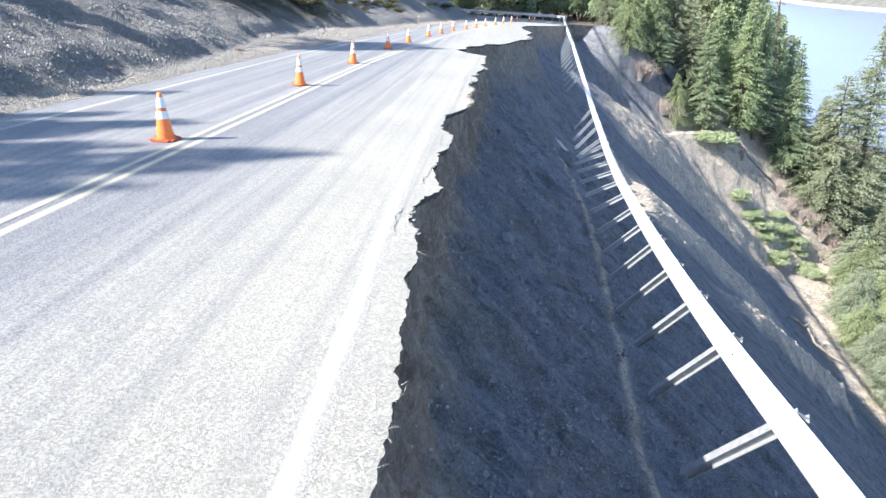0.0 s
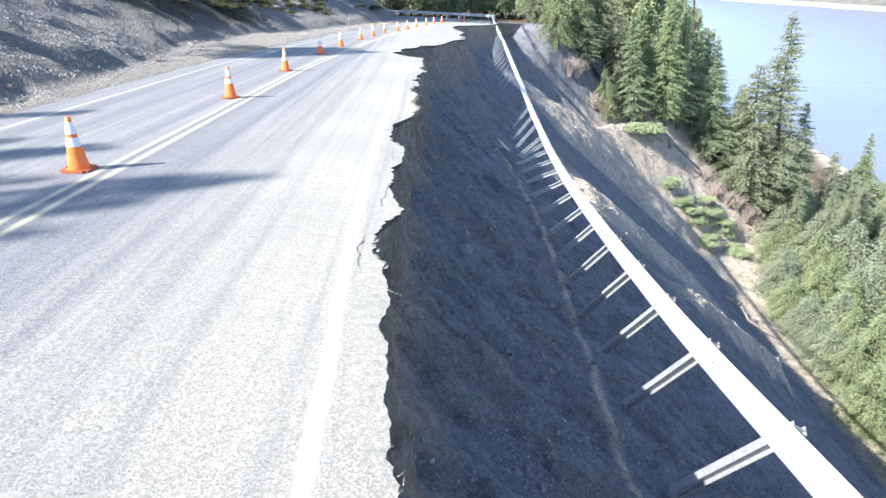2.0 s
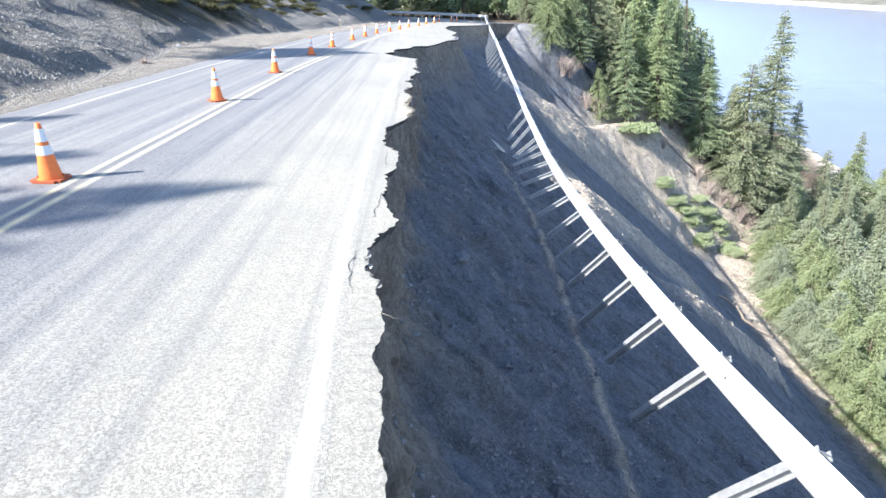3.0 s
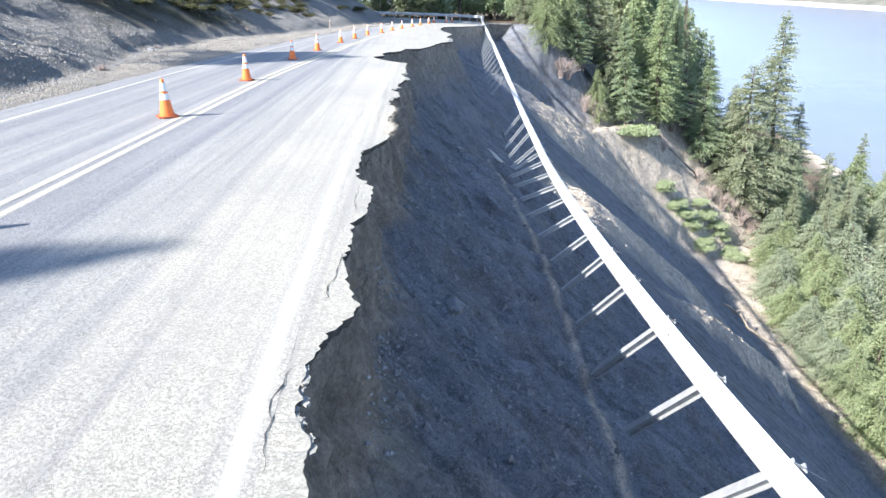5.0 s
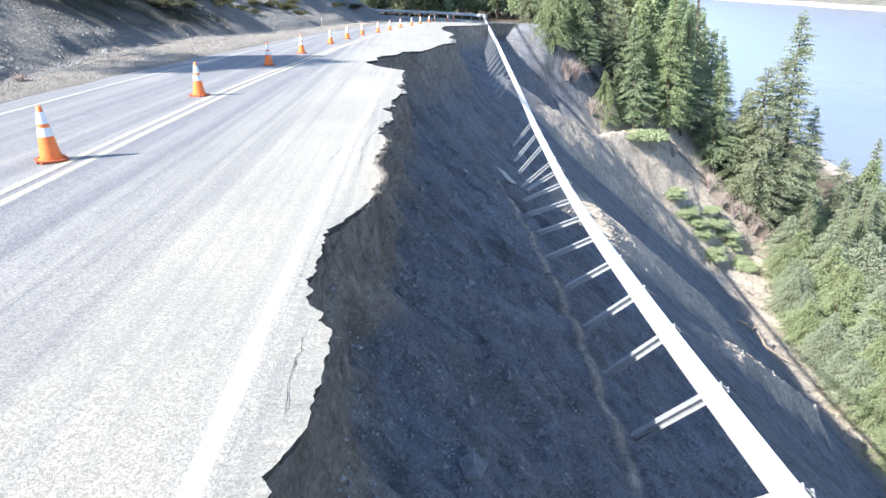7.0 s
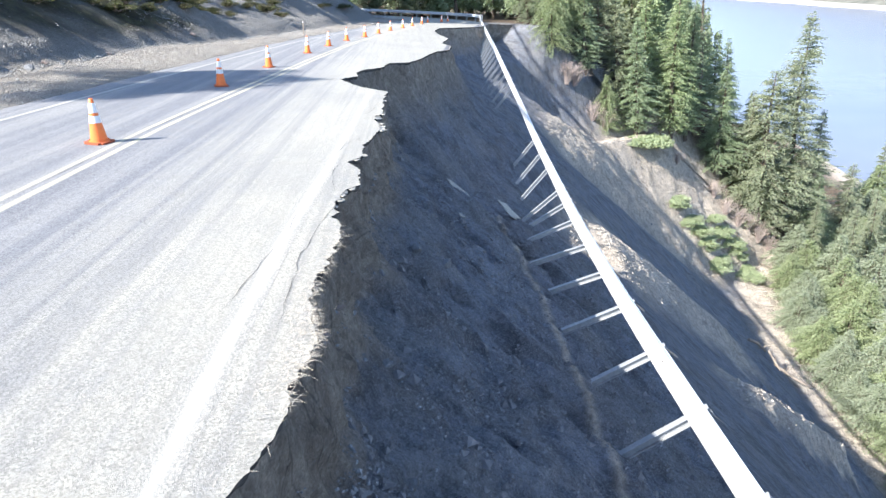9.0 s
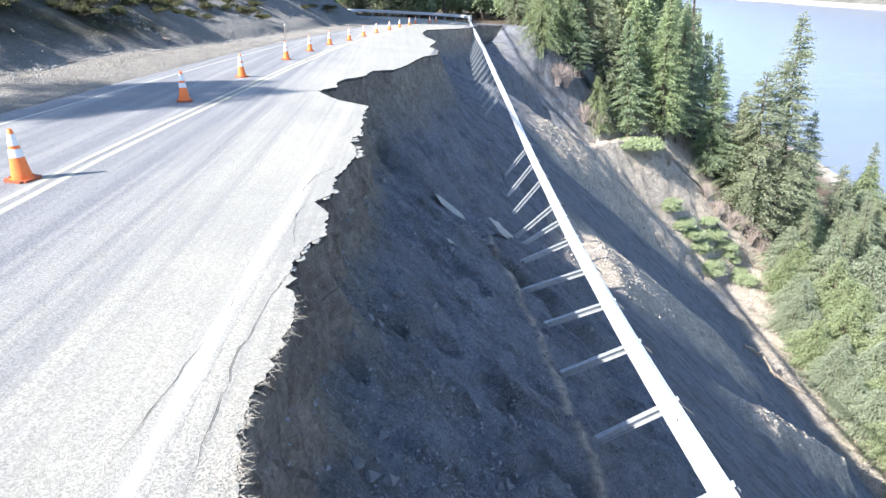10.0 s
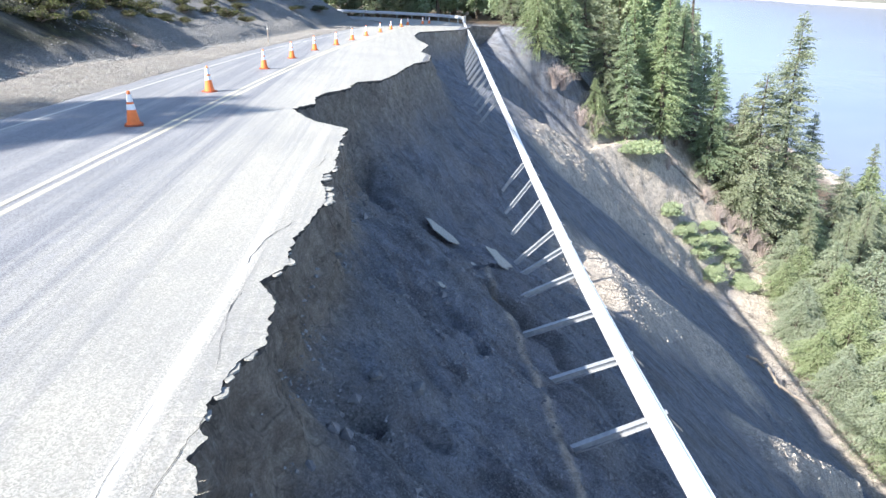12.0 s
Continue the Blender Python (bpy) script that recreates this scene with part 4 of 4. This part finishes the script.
for kind, x, y, tall in ((3, 43.5, 59, 6), (6, 42.6, 54.5, 5.5), (6, 41.4, 48.5, 5.5), (3, 41.6, 42, 6), (3, 40.2, 36, 6), (6, 45.4, 65, 5.5), (3, 47.6, 60, 8), (6, 46, 53, 8), (3, 45, 47, 8.5), (6, 49.5, 70, 6), (3, 52, 65.5, 8), (6, 50, 58, 9), (3, 51, 75, 6), (6, 44.6, 41.5, 9), (3, 55, 78, 7), (6, 58, 70, 11), (3, 40.5, 29, 7)):
    plant(kind, x, y, tall, "crowns at the foot of the slope", rng.uniform(1.15, 1.4))
# the wood behind
for i in range(130):
    y = rng.uniform(92, 150)
    c = line(y, CREST_Y, CREST_X)
    x = c + rng.uniform(-40, 17)
    if math.hypot(x - BEND[0], y - BEND[1]) < 22 or x < BEND[0] + 2:
        continue
    plant(rng.choice((9, 9, 10)), x, y, rng.uniform(11, 19) * (0.75 if x - c > 8 else 1), "forest beyond the bend")

# trees round the far side of the bend
for x, y, tall in ((-16, 109, 7), (-13.5, 107, 8), (-11, 106.5, 6.5), (-8.5, 107.5, 9), (-6, 106, 7), (-3, 106.5, 8.5), (-.5, 105, 7.5), (2, 104.5, 8), (4.5, 102.5, 7), (-12, 112, 11), (-5, 111, 12), (1, 110, 12), (-18.5, 113, 10)):
    plant(9 if x % 2 else 10, x, y, tall, "trees round the bend", 1.5)

# firs on the bank, which throw streaks of shade over the road: (place across the sun's way, where the tip's shade ends)
def shading_fir(kind, across, reach, x0, group, fat):
    y0 = (across + 0.47 * x0) / 0.88
    plant(kind, x0, y0, max(1.5, (reach - x0) / 0.88 * 0.71 - height(x0, y0)), group, fat)


for across, reach in ((14.8, -5.6), (13.5, -7.4), (12.3, -5.6), (11.4, -4.9), (10.8, -3.0), (10.1, -4.7), (9.5, -4.0), (9.1, -1.0), (8.4, -4.0), (7.8, -2.6), (7.2, -4.4), (6.8, -3.0), (5.9, -3.8), (5.0, -3.2), (4.2, -4.0), (8.75, -2.0), (9.8, -3.2), (11.0, -4.2), (12.0, -6.4), (7.5, -3.6), (6.4, -4.6), (10.5, -4.4), (11.7, -5.6)):
    shading_fir(5, across, reach, -27 + rng.uniform(-1.2, 1.2), "firs on the bank", .52)
for across, reach in ((25.7, -3.4), (26.1, -1.2), (26.7, -3.0), (27.2, -.8), (27.8, -1.6), (28.3, -1.2), (28.7, -2.6)):
    shading_fir(8, across, reach, -28 + rng.uniform(-1, 1), "firs on the bank", .62)
for x, y, tall in ((-19, 85, 21), (-22, 88, 22), (-18, 90, 20), (-24, 84, 22), (-21, 81, 22), (-26, 92, 23), (-17, 87, 20), (-15.5, 83, 19), (-20, 83, 22),
                   (-16.5, 61, 8), (-19.5, 63, 10), (-17, 65, 9), (-20, 67, 12), (-16, 69, 18), (-19, 71, 19), (-15, 73, 17), (-18, 75, 19), (-14, 77, 17), (-17, 79, 19), (-16.5, 71, 18), (-20, 73, 20), (-17.5, 77, 19), (-22, 64, 9), (-23, 68, 12), (-23, 72, 12)):
    plant(5, x, y, tall, "firs on the bank", 1.0)
# young firs lower on the bank, which streak the scree
for across, reach in ((13.6, -9.6), (14.4, -9.2), (15.2, -8.9), (16.0, -8.9), (16.7, -9.4), (19.9, -9.6), (20.6, -9.0), (21.3, -9.2), (25.2, -10.6), (26.0, -9.8), (31.0, -12), (50, -9), (52, -8.6)):
    shading_fir(5, across, reach, -21.5 + rng.uniform(-1, 1), "young firs on the bank", 1.0)


# out of view: packed rows added to darken the hollow in the bank
for i in range(22):
    across = 34.4 + 0.31 * i if i < 21 else 43.6
    shading_fir(5, across, -11.6 + 1.1 * wob(across, 2, 0, 0.6), -22 + rng.uniform(-1, 1), "young firs on the bank", 1.1)
for i in range(8):
    shading_fir(5, 43.3 + 0.38 * i, -10.9 + rng.uniform(-.5, .5), -21.5 + rng.uniform(-1, 1), "young firs on the bank", 1.1)


# ---------------------------------------------------------------- shrubs and dead wood
SHRUBS = [shrub(21, 1.5, 1.5, M_BRUSH, 1500, .16, 45), shrub(22, 1.6, 2.6, M_BRUSH, 0, .1, 70, "bare_bush"), shrub(23, 1.8, 0.9, M_LIME, 4200, .17, 60), shrub(24, 0.35, 0.35, M_STRAW, 0, .1, 60, "grass_tuft")]
SHRUB_LABELS = ["dark brushy shrub on the shaded bank", "bare purplish brown bush at the forest edge", "low bright green shrub on the tan slope", "tuft of dry straw-coloured grass"]
seen_shrub = set()


def bush(kind, x, y, scale, group, tall=1.0):
    at = on_ground(x, y, -0.05)
    m = Matrix.LocRotScale(at, Euler((0, 0, rng.uniform(0, 6.28))), None)
    t = SHRUBS[kind] if kind not in seen_shrub else copy_thing(SHRUBS[kind], m)
    t.matrix_basis = m
    t.scale = (scale, scale, scale * tall)
    seen_shrub.add(kind)
    return tagged(t, SHRUB_LABELS[kind], "grass" if kind == 3 else "", group)


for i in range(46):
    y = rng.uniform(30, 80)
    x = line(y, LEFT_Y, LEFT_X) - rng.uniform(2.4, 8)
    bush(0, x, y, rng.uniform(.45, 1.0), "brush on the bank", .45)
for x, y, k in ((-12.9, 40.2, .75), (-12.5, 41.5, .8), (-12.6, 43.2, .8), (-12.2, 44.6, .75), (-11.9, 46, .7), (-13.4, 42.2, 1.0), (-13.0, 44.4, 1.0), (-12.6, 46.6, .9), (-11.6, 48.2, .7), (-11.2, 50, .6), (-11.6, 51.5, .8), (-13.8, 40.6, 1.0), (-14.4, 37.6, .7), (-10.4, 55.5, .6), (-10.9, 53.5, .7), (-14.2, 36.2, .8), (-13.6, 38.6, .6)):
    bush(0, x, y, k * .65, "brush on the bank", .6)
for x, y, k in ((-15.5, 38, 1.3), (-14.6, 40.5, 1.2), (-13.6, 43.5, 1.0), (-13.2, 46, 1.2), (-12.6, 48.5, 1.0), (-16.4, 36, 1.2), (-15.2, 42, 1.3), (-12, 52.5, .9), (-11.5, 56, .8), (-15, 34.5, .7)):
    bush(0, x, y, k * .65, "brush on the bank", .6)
for x, y, k in ((30.8, 83.4, 1.5), (31.9, 84.2, 1.3), (19.2, 81.0, 1.2), (20.4, 81.6, 1.2), (23.2, 81.4, 1.0), (25.0, 81.6, 1.1), (44.5, 83.0, 1.1), (46.8, 83, 1.2), (48.8, 83.5, 1.2), (50.5, 83.2, 1.3), (42.5, 83.6, 1.0), (35.8, 82.6, .7), (52.5, 83.4, 1.2)):
    bush(1, x, y, k * 1.25, "bare bushes at the forest edge")
for x, y, k in ((28.2, 79.2, 1.0), (29.6, 79.9, 1.5), (31.0, 80.9, 1.6), (32.6, 82.0, 1.2)):
    bush(2, x, y, k, "low shrubs on the slope", .7)
for ax, ay, bx, by, count in ((33.8, 78.3, 41.4, 76.2, 15), (40.8, 80.6, 44.4, 80.0, 7), (45.8, 80.0, 46.6, 76.8, 6)):
    for i in range(count):
        q = (i + rng.uniform(.1, .9)) / count
        bush(2, ax + (bx - ax) * q + rng.uniform(-.5, .5), ay + (by - ay) * q + rng.uniform(-.6, .6), rng.uniform(.75, 1.25), "low shrubs on the slope", rng.uniform(.4, .65))
for x, y in ((-9.9, 14.9), (-11.8, 31.2), (-9.6, 22), (-10.6, 41.5), (-9.4, 8.6), (-11.6, 35)):
    bush(3, x, y, rng.uniform(.5, .9), "grass tufts on the verge")
for i in range(9):
    y = rng.choice((15.2, 15.6, 16.1, 16.6, 17.2, 11.2, 3.2, 3.9))
    y += rng.uniform(-.25, .25)
    bush(3, edge(y) + 0.03, y, rng.uniform(.22, .4), "grass tufts on the broken edge", .5)


def dead_log(points, r, label, branches=0):
    pts = [SITE @ Vector((x, y, height(x, y) + up)) for x, y, up in points]
    ob = thing("fallen_log", label, "log", "dead wood on the slope", Matrix())
    part("trunk", tube(pts, [r * (1 - .5 * i / len(pts)) for i in range(len(pts))], 8), M_DEAD, ob)
    for i in range(branches):
        p = pts[0].lerp(pts[-1], rng.uniform(.2, .9))
        e = p + Vector((rng.uniform(-1, 1), rng.uniform(-1, 1), rng.uniform(.2, .9))) * rng.uniform(.5, 1.2)
        part("branch", tube([p, p.lerp(e, .5) + Vector((0, 0, .1)), e], [.05, .035, .015], 5), M_DEAD, ob)


dead_log(((33.0, 55.6, .3), (34.2, 55.9, .5), (35.8, 56.6, .4)), .16, "bleached broken log at the shade's edge", 3)
dead_log(((35.6, 54.6, .2), (37.0, 53.7, .6), (38.2, 52.6, .5)), .14, "dark fallen branch lying on the tan slope", 2)
dead_log(((35.2, 55.4, .9), (35.9, 54.0, .1)), .12, "pale snapped stump end on the slope", 1)
dead_log(((43.5, 82.0, .25), (46.5, 81.6, .3), (49.5, 81.8, .25)), .11, "brown fallen trunk below the firs", 2)
dead_log(((50.0, 80.5, .2), (52.0, 79.5, .35), (53.5, 79.2, .2)), .10, "brown fallen trunk below the firs", 2)


# ---------------------------------------------------------------- stones and rubble
def stone_mesh(seed, flat=0.7):
    r = random.Random(seed)
    bm = bmesh.new()
    bmesh.ops.create_icosphere(bm, subdivisions=1, radius=1.0)
    for v in bm.verts:
        v.co *= r.uniform(.72, 1.12)
        v.co.z *= flat
    data = bpy.data.meshes.new("stone")
    bm.to_mesh(data)
    bm.free()
    data.materials.append(M_STONE)
    return data


STONES = [stone_mesh(i, f) for i, f in enumerate((.7, .55, .8, .45))]


def rock(x, y, size, label="grey stone lying on the loose slope", sink=.25):
    ob = new("rock", rng.choice(STONES))
    ob.matrix_basis = Matrix.LocRotScale(on_ground(x, y, size * (.45 - sink)), Euler([rng.uniform(-.5, .5), rng.uniform(-.5, .5), rng.uniform(0, 6)]), (size * rng.uniform(.9, 1.3), size, size))
    return tagged(ob, label, "rock", "stones on the slope")


for x, y, size in ((.42, 12.25, .20), (.52, 11.8, .12), (-.62, 10.6, .09), (-.5, 10.7, .10), (-.4, 14.6, .11), (.35, 9.1, .07), (.9, 13.6, .09), (1.6, 17.5, .08), (2.3, 21.6, .10), (.8, 21.4, .15), (.2, 21.2, .12), (.95, 20.3, .08),
                   (1.7, 24.8, .12), (1.9, 23.9, .08), (1.0, 18.2, .09), (2.5, 15.2, .07), (1.2, 26.4, .14), (.6, 24.2, .10), (3.3, 31.4, .16), (2.6, 27.4, .12), (-.45, 23.2, .09), (-.2, 17.2, .10), (.1, 15.6, .08), (3.4, 23.6, .08), (-11.5, 29.9, .16), (-10.9, 30.6, .08)):
    rock(x, y, size)
for i in range(40):
    rock(rng.uniform(.2, 7), rng.uniform(7, 34), rng.uniform(.035, .085))
for i in range(12):
    y = rng.uniform(34, 70)
    rock(line(y, CREST_Y, CREST_X) + rng.uniform(11, 34), y, rng.uniform(.08, .2), "tan stone on the lower slope")


def gravel(name, count, spot, sizes, label, material):
    """Countless small stones, joined."""
    r = random.Random(hash(len(label)) % 97)
    base = [(1, 0, -.2), (0, 1, -.2), (-1, 0, -.2), (0, -1, -.2), (0, 0, .8)]
    verts, faces = [], []
    for _ in range(count):
        x, y = spot(r)
        z = height(x, y)
        k = sizes[0] * (sizes[1] / sizes[0]) ** (r.random() ** 2.2)
        t, b = r.uniform(0, 6.28), len(verts)
        c, q = math.cos(t) * k, math.sin(t) * k
        for u, v, w in base:
            j = r.uniform(.6, 1.25)
            verts.append((x + (u * c - v * q) * j, y + (u * q + v * c) * j * .8, z + w * k * r.uniform(.6, 1.2)))
        faces += [(b + i, b + (i + 1) % 4, b + 4) for i in range(4)]
    ob = part(name, (verts, faces), material)
    ob.matrix_basis = SITE
    return tagged(ob, label, "gravel", kind="stuff")


def slope_spot(r):
    while True:
        y = r.uniform(1, 34)
        x = edge(y) + .25 + 8.5 * r.random() ** 1.3
        if wob(x + 0.5 * y, y, 31, 0.8) > r.uniform(-.35, .30):
            return x, y


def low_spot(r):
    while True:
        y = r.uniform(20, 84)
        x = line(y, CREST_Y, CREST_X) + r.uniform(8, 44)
        # only on ground painted in the sunlit tan
        if lit_tan_at(x, y) > 0.5:
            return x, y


def bank_spot(r):
    while True:
        y = 5 + 50 * r.random() ** 1.5
        x = line(y, LEFT_Y, LEFT_X) - .1 - 7 * r.random() ** 1.2
        if bump(-0.47 * x + 0.88 * y, 37.8, 3.2) < 0.5 or r.random() < 0.1 or x > line(y, LEFT_Y, LEFT_X) - 0.9:
            return x, y


def verge_spot(r):
    y = r.uniform(5, 60)
    lx, rim = line(y, LEFT_Y, LEFT_X), rim_at(y)
    return lx + (rim - lx) * r.random() ** 1.4, y


def edge_spot(r):
    y = r.uniform(0.5, 27.5)
    return edge(y) + r.uniform(.03, .3), y


gravel("clods", 2600, slope_spot, (.03, .13), "dull earth clods scattered down the slipped slope", M_CLOD)
gravel("gravel", 9000, slope_spot, (.012, .034), "pale stones scattered down the slipped slope", M_STONE)
gravel("gravel", 50000, slope_spot, (.008, .036), "grey gravel strewn over the slipped slope", M_STONE)
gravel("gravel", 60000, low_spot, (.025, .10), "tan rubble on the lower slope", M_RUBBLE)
gravel("gravel", 44000, bank_spot, (.012, .06), "loose grey scree on the cut bank", M_SCREE)
gravel("gravel", 9000, verge_spot, (.008, .05), "pale loose gravel along the road verge", M_SCREE)
gravel("gravel", 1800, edge_spot, (.012, .05), "crumbs of soil under the broken edge", M_STONE)


def slab(x, y, z, size, turn, tip, label="broken grey slab of asphalt below the edge", name="asphalt_slab"):
    """An irregular plate of broken pavement: pale top, dark torn sides."""
    bm = bmesh.new()
    n = 13
    out = [(2 * math.pi * (i + rng.uniform(-.35, .35)) / n, rng.uniform(.6, 1.2)) for i in range(n)]
    thick = min(.05, size * .4)
    rows = [[bm.verts.new((math.cos(a) * size * k * f + rng.uniform(-.1, .1) * size * .5, math.sin(a) * size * k * f * .75, h)) for a, k in out] for f, h in ((.8, -thick), (1.0, -thick * .45), (.97, 0.0))]
    for p, q in zip(rows, rows[1:]):
        for i in range(n):
            bm.faces.new((p[i], p[(i + 1) % n], q[(i + 1) % n], q[i])).material_index = 1 if p is rows[0] else 0
    bm.faces.new(rows[-1])
    bm.faces.new(rows[0][::-1]).material_index = 1
    ob = part(name, bm, [M_ASPHALT, M_ASPHALT_EDGE])
    ob.matrix_basis = SITE @ Matrix.LocRotScale((x, y, z), Euler((tip[0], tip[1], turn)), None)
    return tagged(ob, label, "rubble", "broken asphalt")


for x, y, size, turn, tip in ((2.1, 32.0, .62, .05, (.05, .66)), (3.67, 30.0, .58, -.05, (.05, .70)), (3.1, 31.4, .18, .3, (.2, .5)), (1.5, 25.6, .13, .3, (.2, .5))):
    slab(x, y, max(height(x + a * size * .5, y + b * size * .5) + 0.8 * a * size * .5 for a in (-1, 0, 1) for b in (-1, 0, 1)) + .03, size, turn, tip)
for lo, hi, count, small, large in ((6.4, 7.2, 14, .03, .07), (18.2, 19.0, 5, .06, .12), (20.3, 21.2, 3, .06, .10), (22.6, 24.9, 8, .09, .17), (26.0, 27.2, 3, .07, .12)):
    for i in range(count):
        y = lo + (hi - lo) * (i + rng.uniform(.1, .9)) / count
        k = rng.uniform(small, large)
        slab(edge(y) + rng.uniform(-.3, .25) * k, y, crown(edge(y), y) - rng.uniform(.01, .03), k, rng.uniform(-.3, .3) + 1.57, (rng.uniform(-.06, .06), rng.uniform(.0, .14)), "pale lump of broken asphalt hanging at the edge")


def crack(points, width=.014):
    pts = []
    for (ax, ay), (bx, by) in zip(points, points[1:]):
        for k in range(10):
            pts.append((ax + (bx - ax) * k / 10, ay + (by - ay) * k / 10))
    verts, faces = [], []
    for i, (x, y) in enumerate(pts):
        x += .035 * wob(x, y, 0, 5) + .02 * wob(x, y, 3, 14)
        w = 0.45 * width * (.3 + abs(wob(x, y, 1, 6)) * 1.6) * min(1, i / 3, (len(pts) - 1 - i) / 3)
        verts += [(x - w, y, crown(x, y) + .006), (x + w, y, crown(x, y) + .006)]
    faces = [(2 * i, 2 * i + 1, 2 * i + 3, 2 * i + 2) for i in range(len(pts) - 1)]
    part("crack", (verts, faces), M_CRACK, ROAD)


for pts, w in ((((-.98, 15.0), (-1.05, 16.6), (-.95, 17.8), (-.86, 18.3)), .009), (((-.95, 18.7), (-1.1, 19.6), (-1.02, 20.2)), .008), (((-1.0, 8.0), (-.97, 8.6), (-.92, 9.2)), .012), (((-1.06, 6.2), (-1.12, 6.8), (-1.05, 7.2)), .010), (((-1.2, 20.4), (-1.1, 21.4), (-.8, 22.1)), .012),
               (((-.95, 10.2), (-1.0, 10.7), (-.98, 11.2)), .010), (((-.95, 24.2), (-.8, 24.9), (-.78, 25.6)), .010), (((-1.5, 15.4), (-1.32, 17.2), (-1.28, 19.0)), .006)):
    crack(pts, w)


def root(y, length, sag):
    x = edge(y) - .03
    d = Vector((rng.uniform(.4, 1), rng.uniform(-1.0, .7), rng.uniform(-.1, .25))).normalized()
    pts = [Vector((x, y, -.10)) + d * length * s + Vector((rng.uniform(-.01, .01), rng.uniform(-.01, .01), -sag * s * s + .03 * s)) for s in (0, .35, .7, 1)]
    ob = part("root", tube(pts, [.0022, .0018, .0014, .0008], 3), M_STRAW)
    ob.matrix_basis = SITE
    tagged(ob, "pale dry root sticking out under the asphalt", "root", "roots along the broken edge")


def build_straw():
    """Dry grass thatch that lies over the rim of the pavement."""
    r = random.Random(77)
    verts, faces = [], []
    for _ in range(620):
        y = r.choice((r.uniform(14.2, 17.3), r.uniform(14.6, 16.0), r.uniform(14.4, 15.6), r.uniform(3.0, 4.0) if r.random() < .25 else r.uniform(13.6, 17.6)))
        x = edge(y) - 0.26 * r.random() ** 1.6 + 0.02
        a, long, lift = r.uniform(-1.5, 1.7), r.uniform(.04, .12), r.uniform(.0, .02)
        c, q, z, w = math.cos(a), math.sin(a), crown(x, y) + .005, .0016
        b = len(verts)
        verts += [(x - q * w, y + c * w, z), (x + q * w, y - c * w, z), (x + c * long + q * w * .4, y + q * long, z + lift), (x + c * long - q * w * .4, y + q * long, z + lift + .001)]
        faces.append((b, b + 1, b + 2, b + 3))
    ob = part("dry_grass", (verts, faces), M_STRAW)
    ob.matrix_basis = SITE
    tagged(ob, "matted dry straw lying along the broken road edge", "grass", kind="stuff")


build_straw()
for y in [2.95, 3.3, 3.4, 4.3, 5.9, 8.1, 11.0] + [14.4 + 3.0 * i / 70 for i in range(70)]:
    root(y + rng.uniform(-.05, .05), rng.uniform(.05, .17), rng.uniform(0, .12))


# ---------------------------------------------------------------- roadside odds and ends
def build_marker():
    ob = thing("marker_post", "thin pale wooden marker stake on the gravel verge", "marker", m=SITE @ pose(-6.75, 50.5, -.05))
    bm = bmesh.new()
    box(bm, (-.03, -.01, 0), (.03, .01, .9))
    part("blade", bm, M_DEAD, ob)
    bm = bmesh.new()
    box(bm, (-.026, -.016, .74), (.026, -.0105, .84))
    part("reflector", bm, M_BAND, ob)


build_marker()


def build_line():
    """The overhead line on the bank, which throws the long straight shadow down the slope."""
    ob = thing("utility_line", "dark overhead cable bundle between wooden poles on the bank", "power line")
    pts = [Vector((-20, y, 21.30 - 0.2578 * y + 0.00498 * y * y)) for y in spread((-14, 74.1, 4))]
    a, b = pts[0], pts[-1]
    part("cable", tube(pts, [.14] * len(pts), 6), M_CRACK, ob)
    for p in (a, b):
        g = height(p.x, p.y) - .4
        part("pole", tube([(p.x - .3, p.y, g), (p.x - .3, p.y, p.z + .6)], [.16, .11], 10), M_BARK, ob)


build_line()
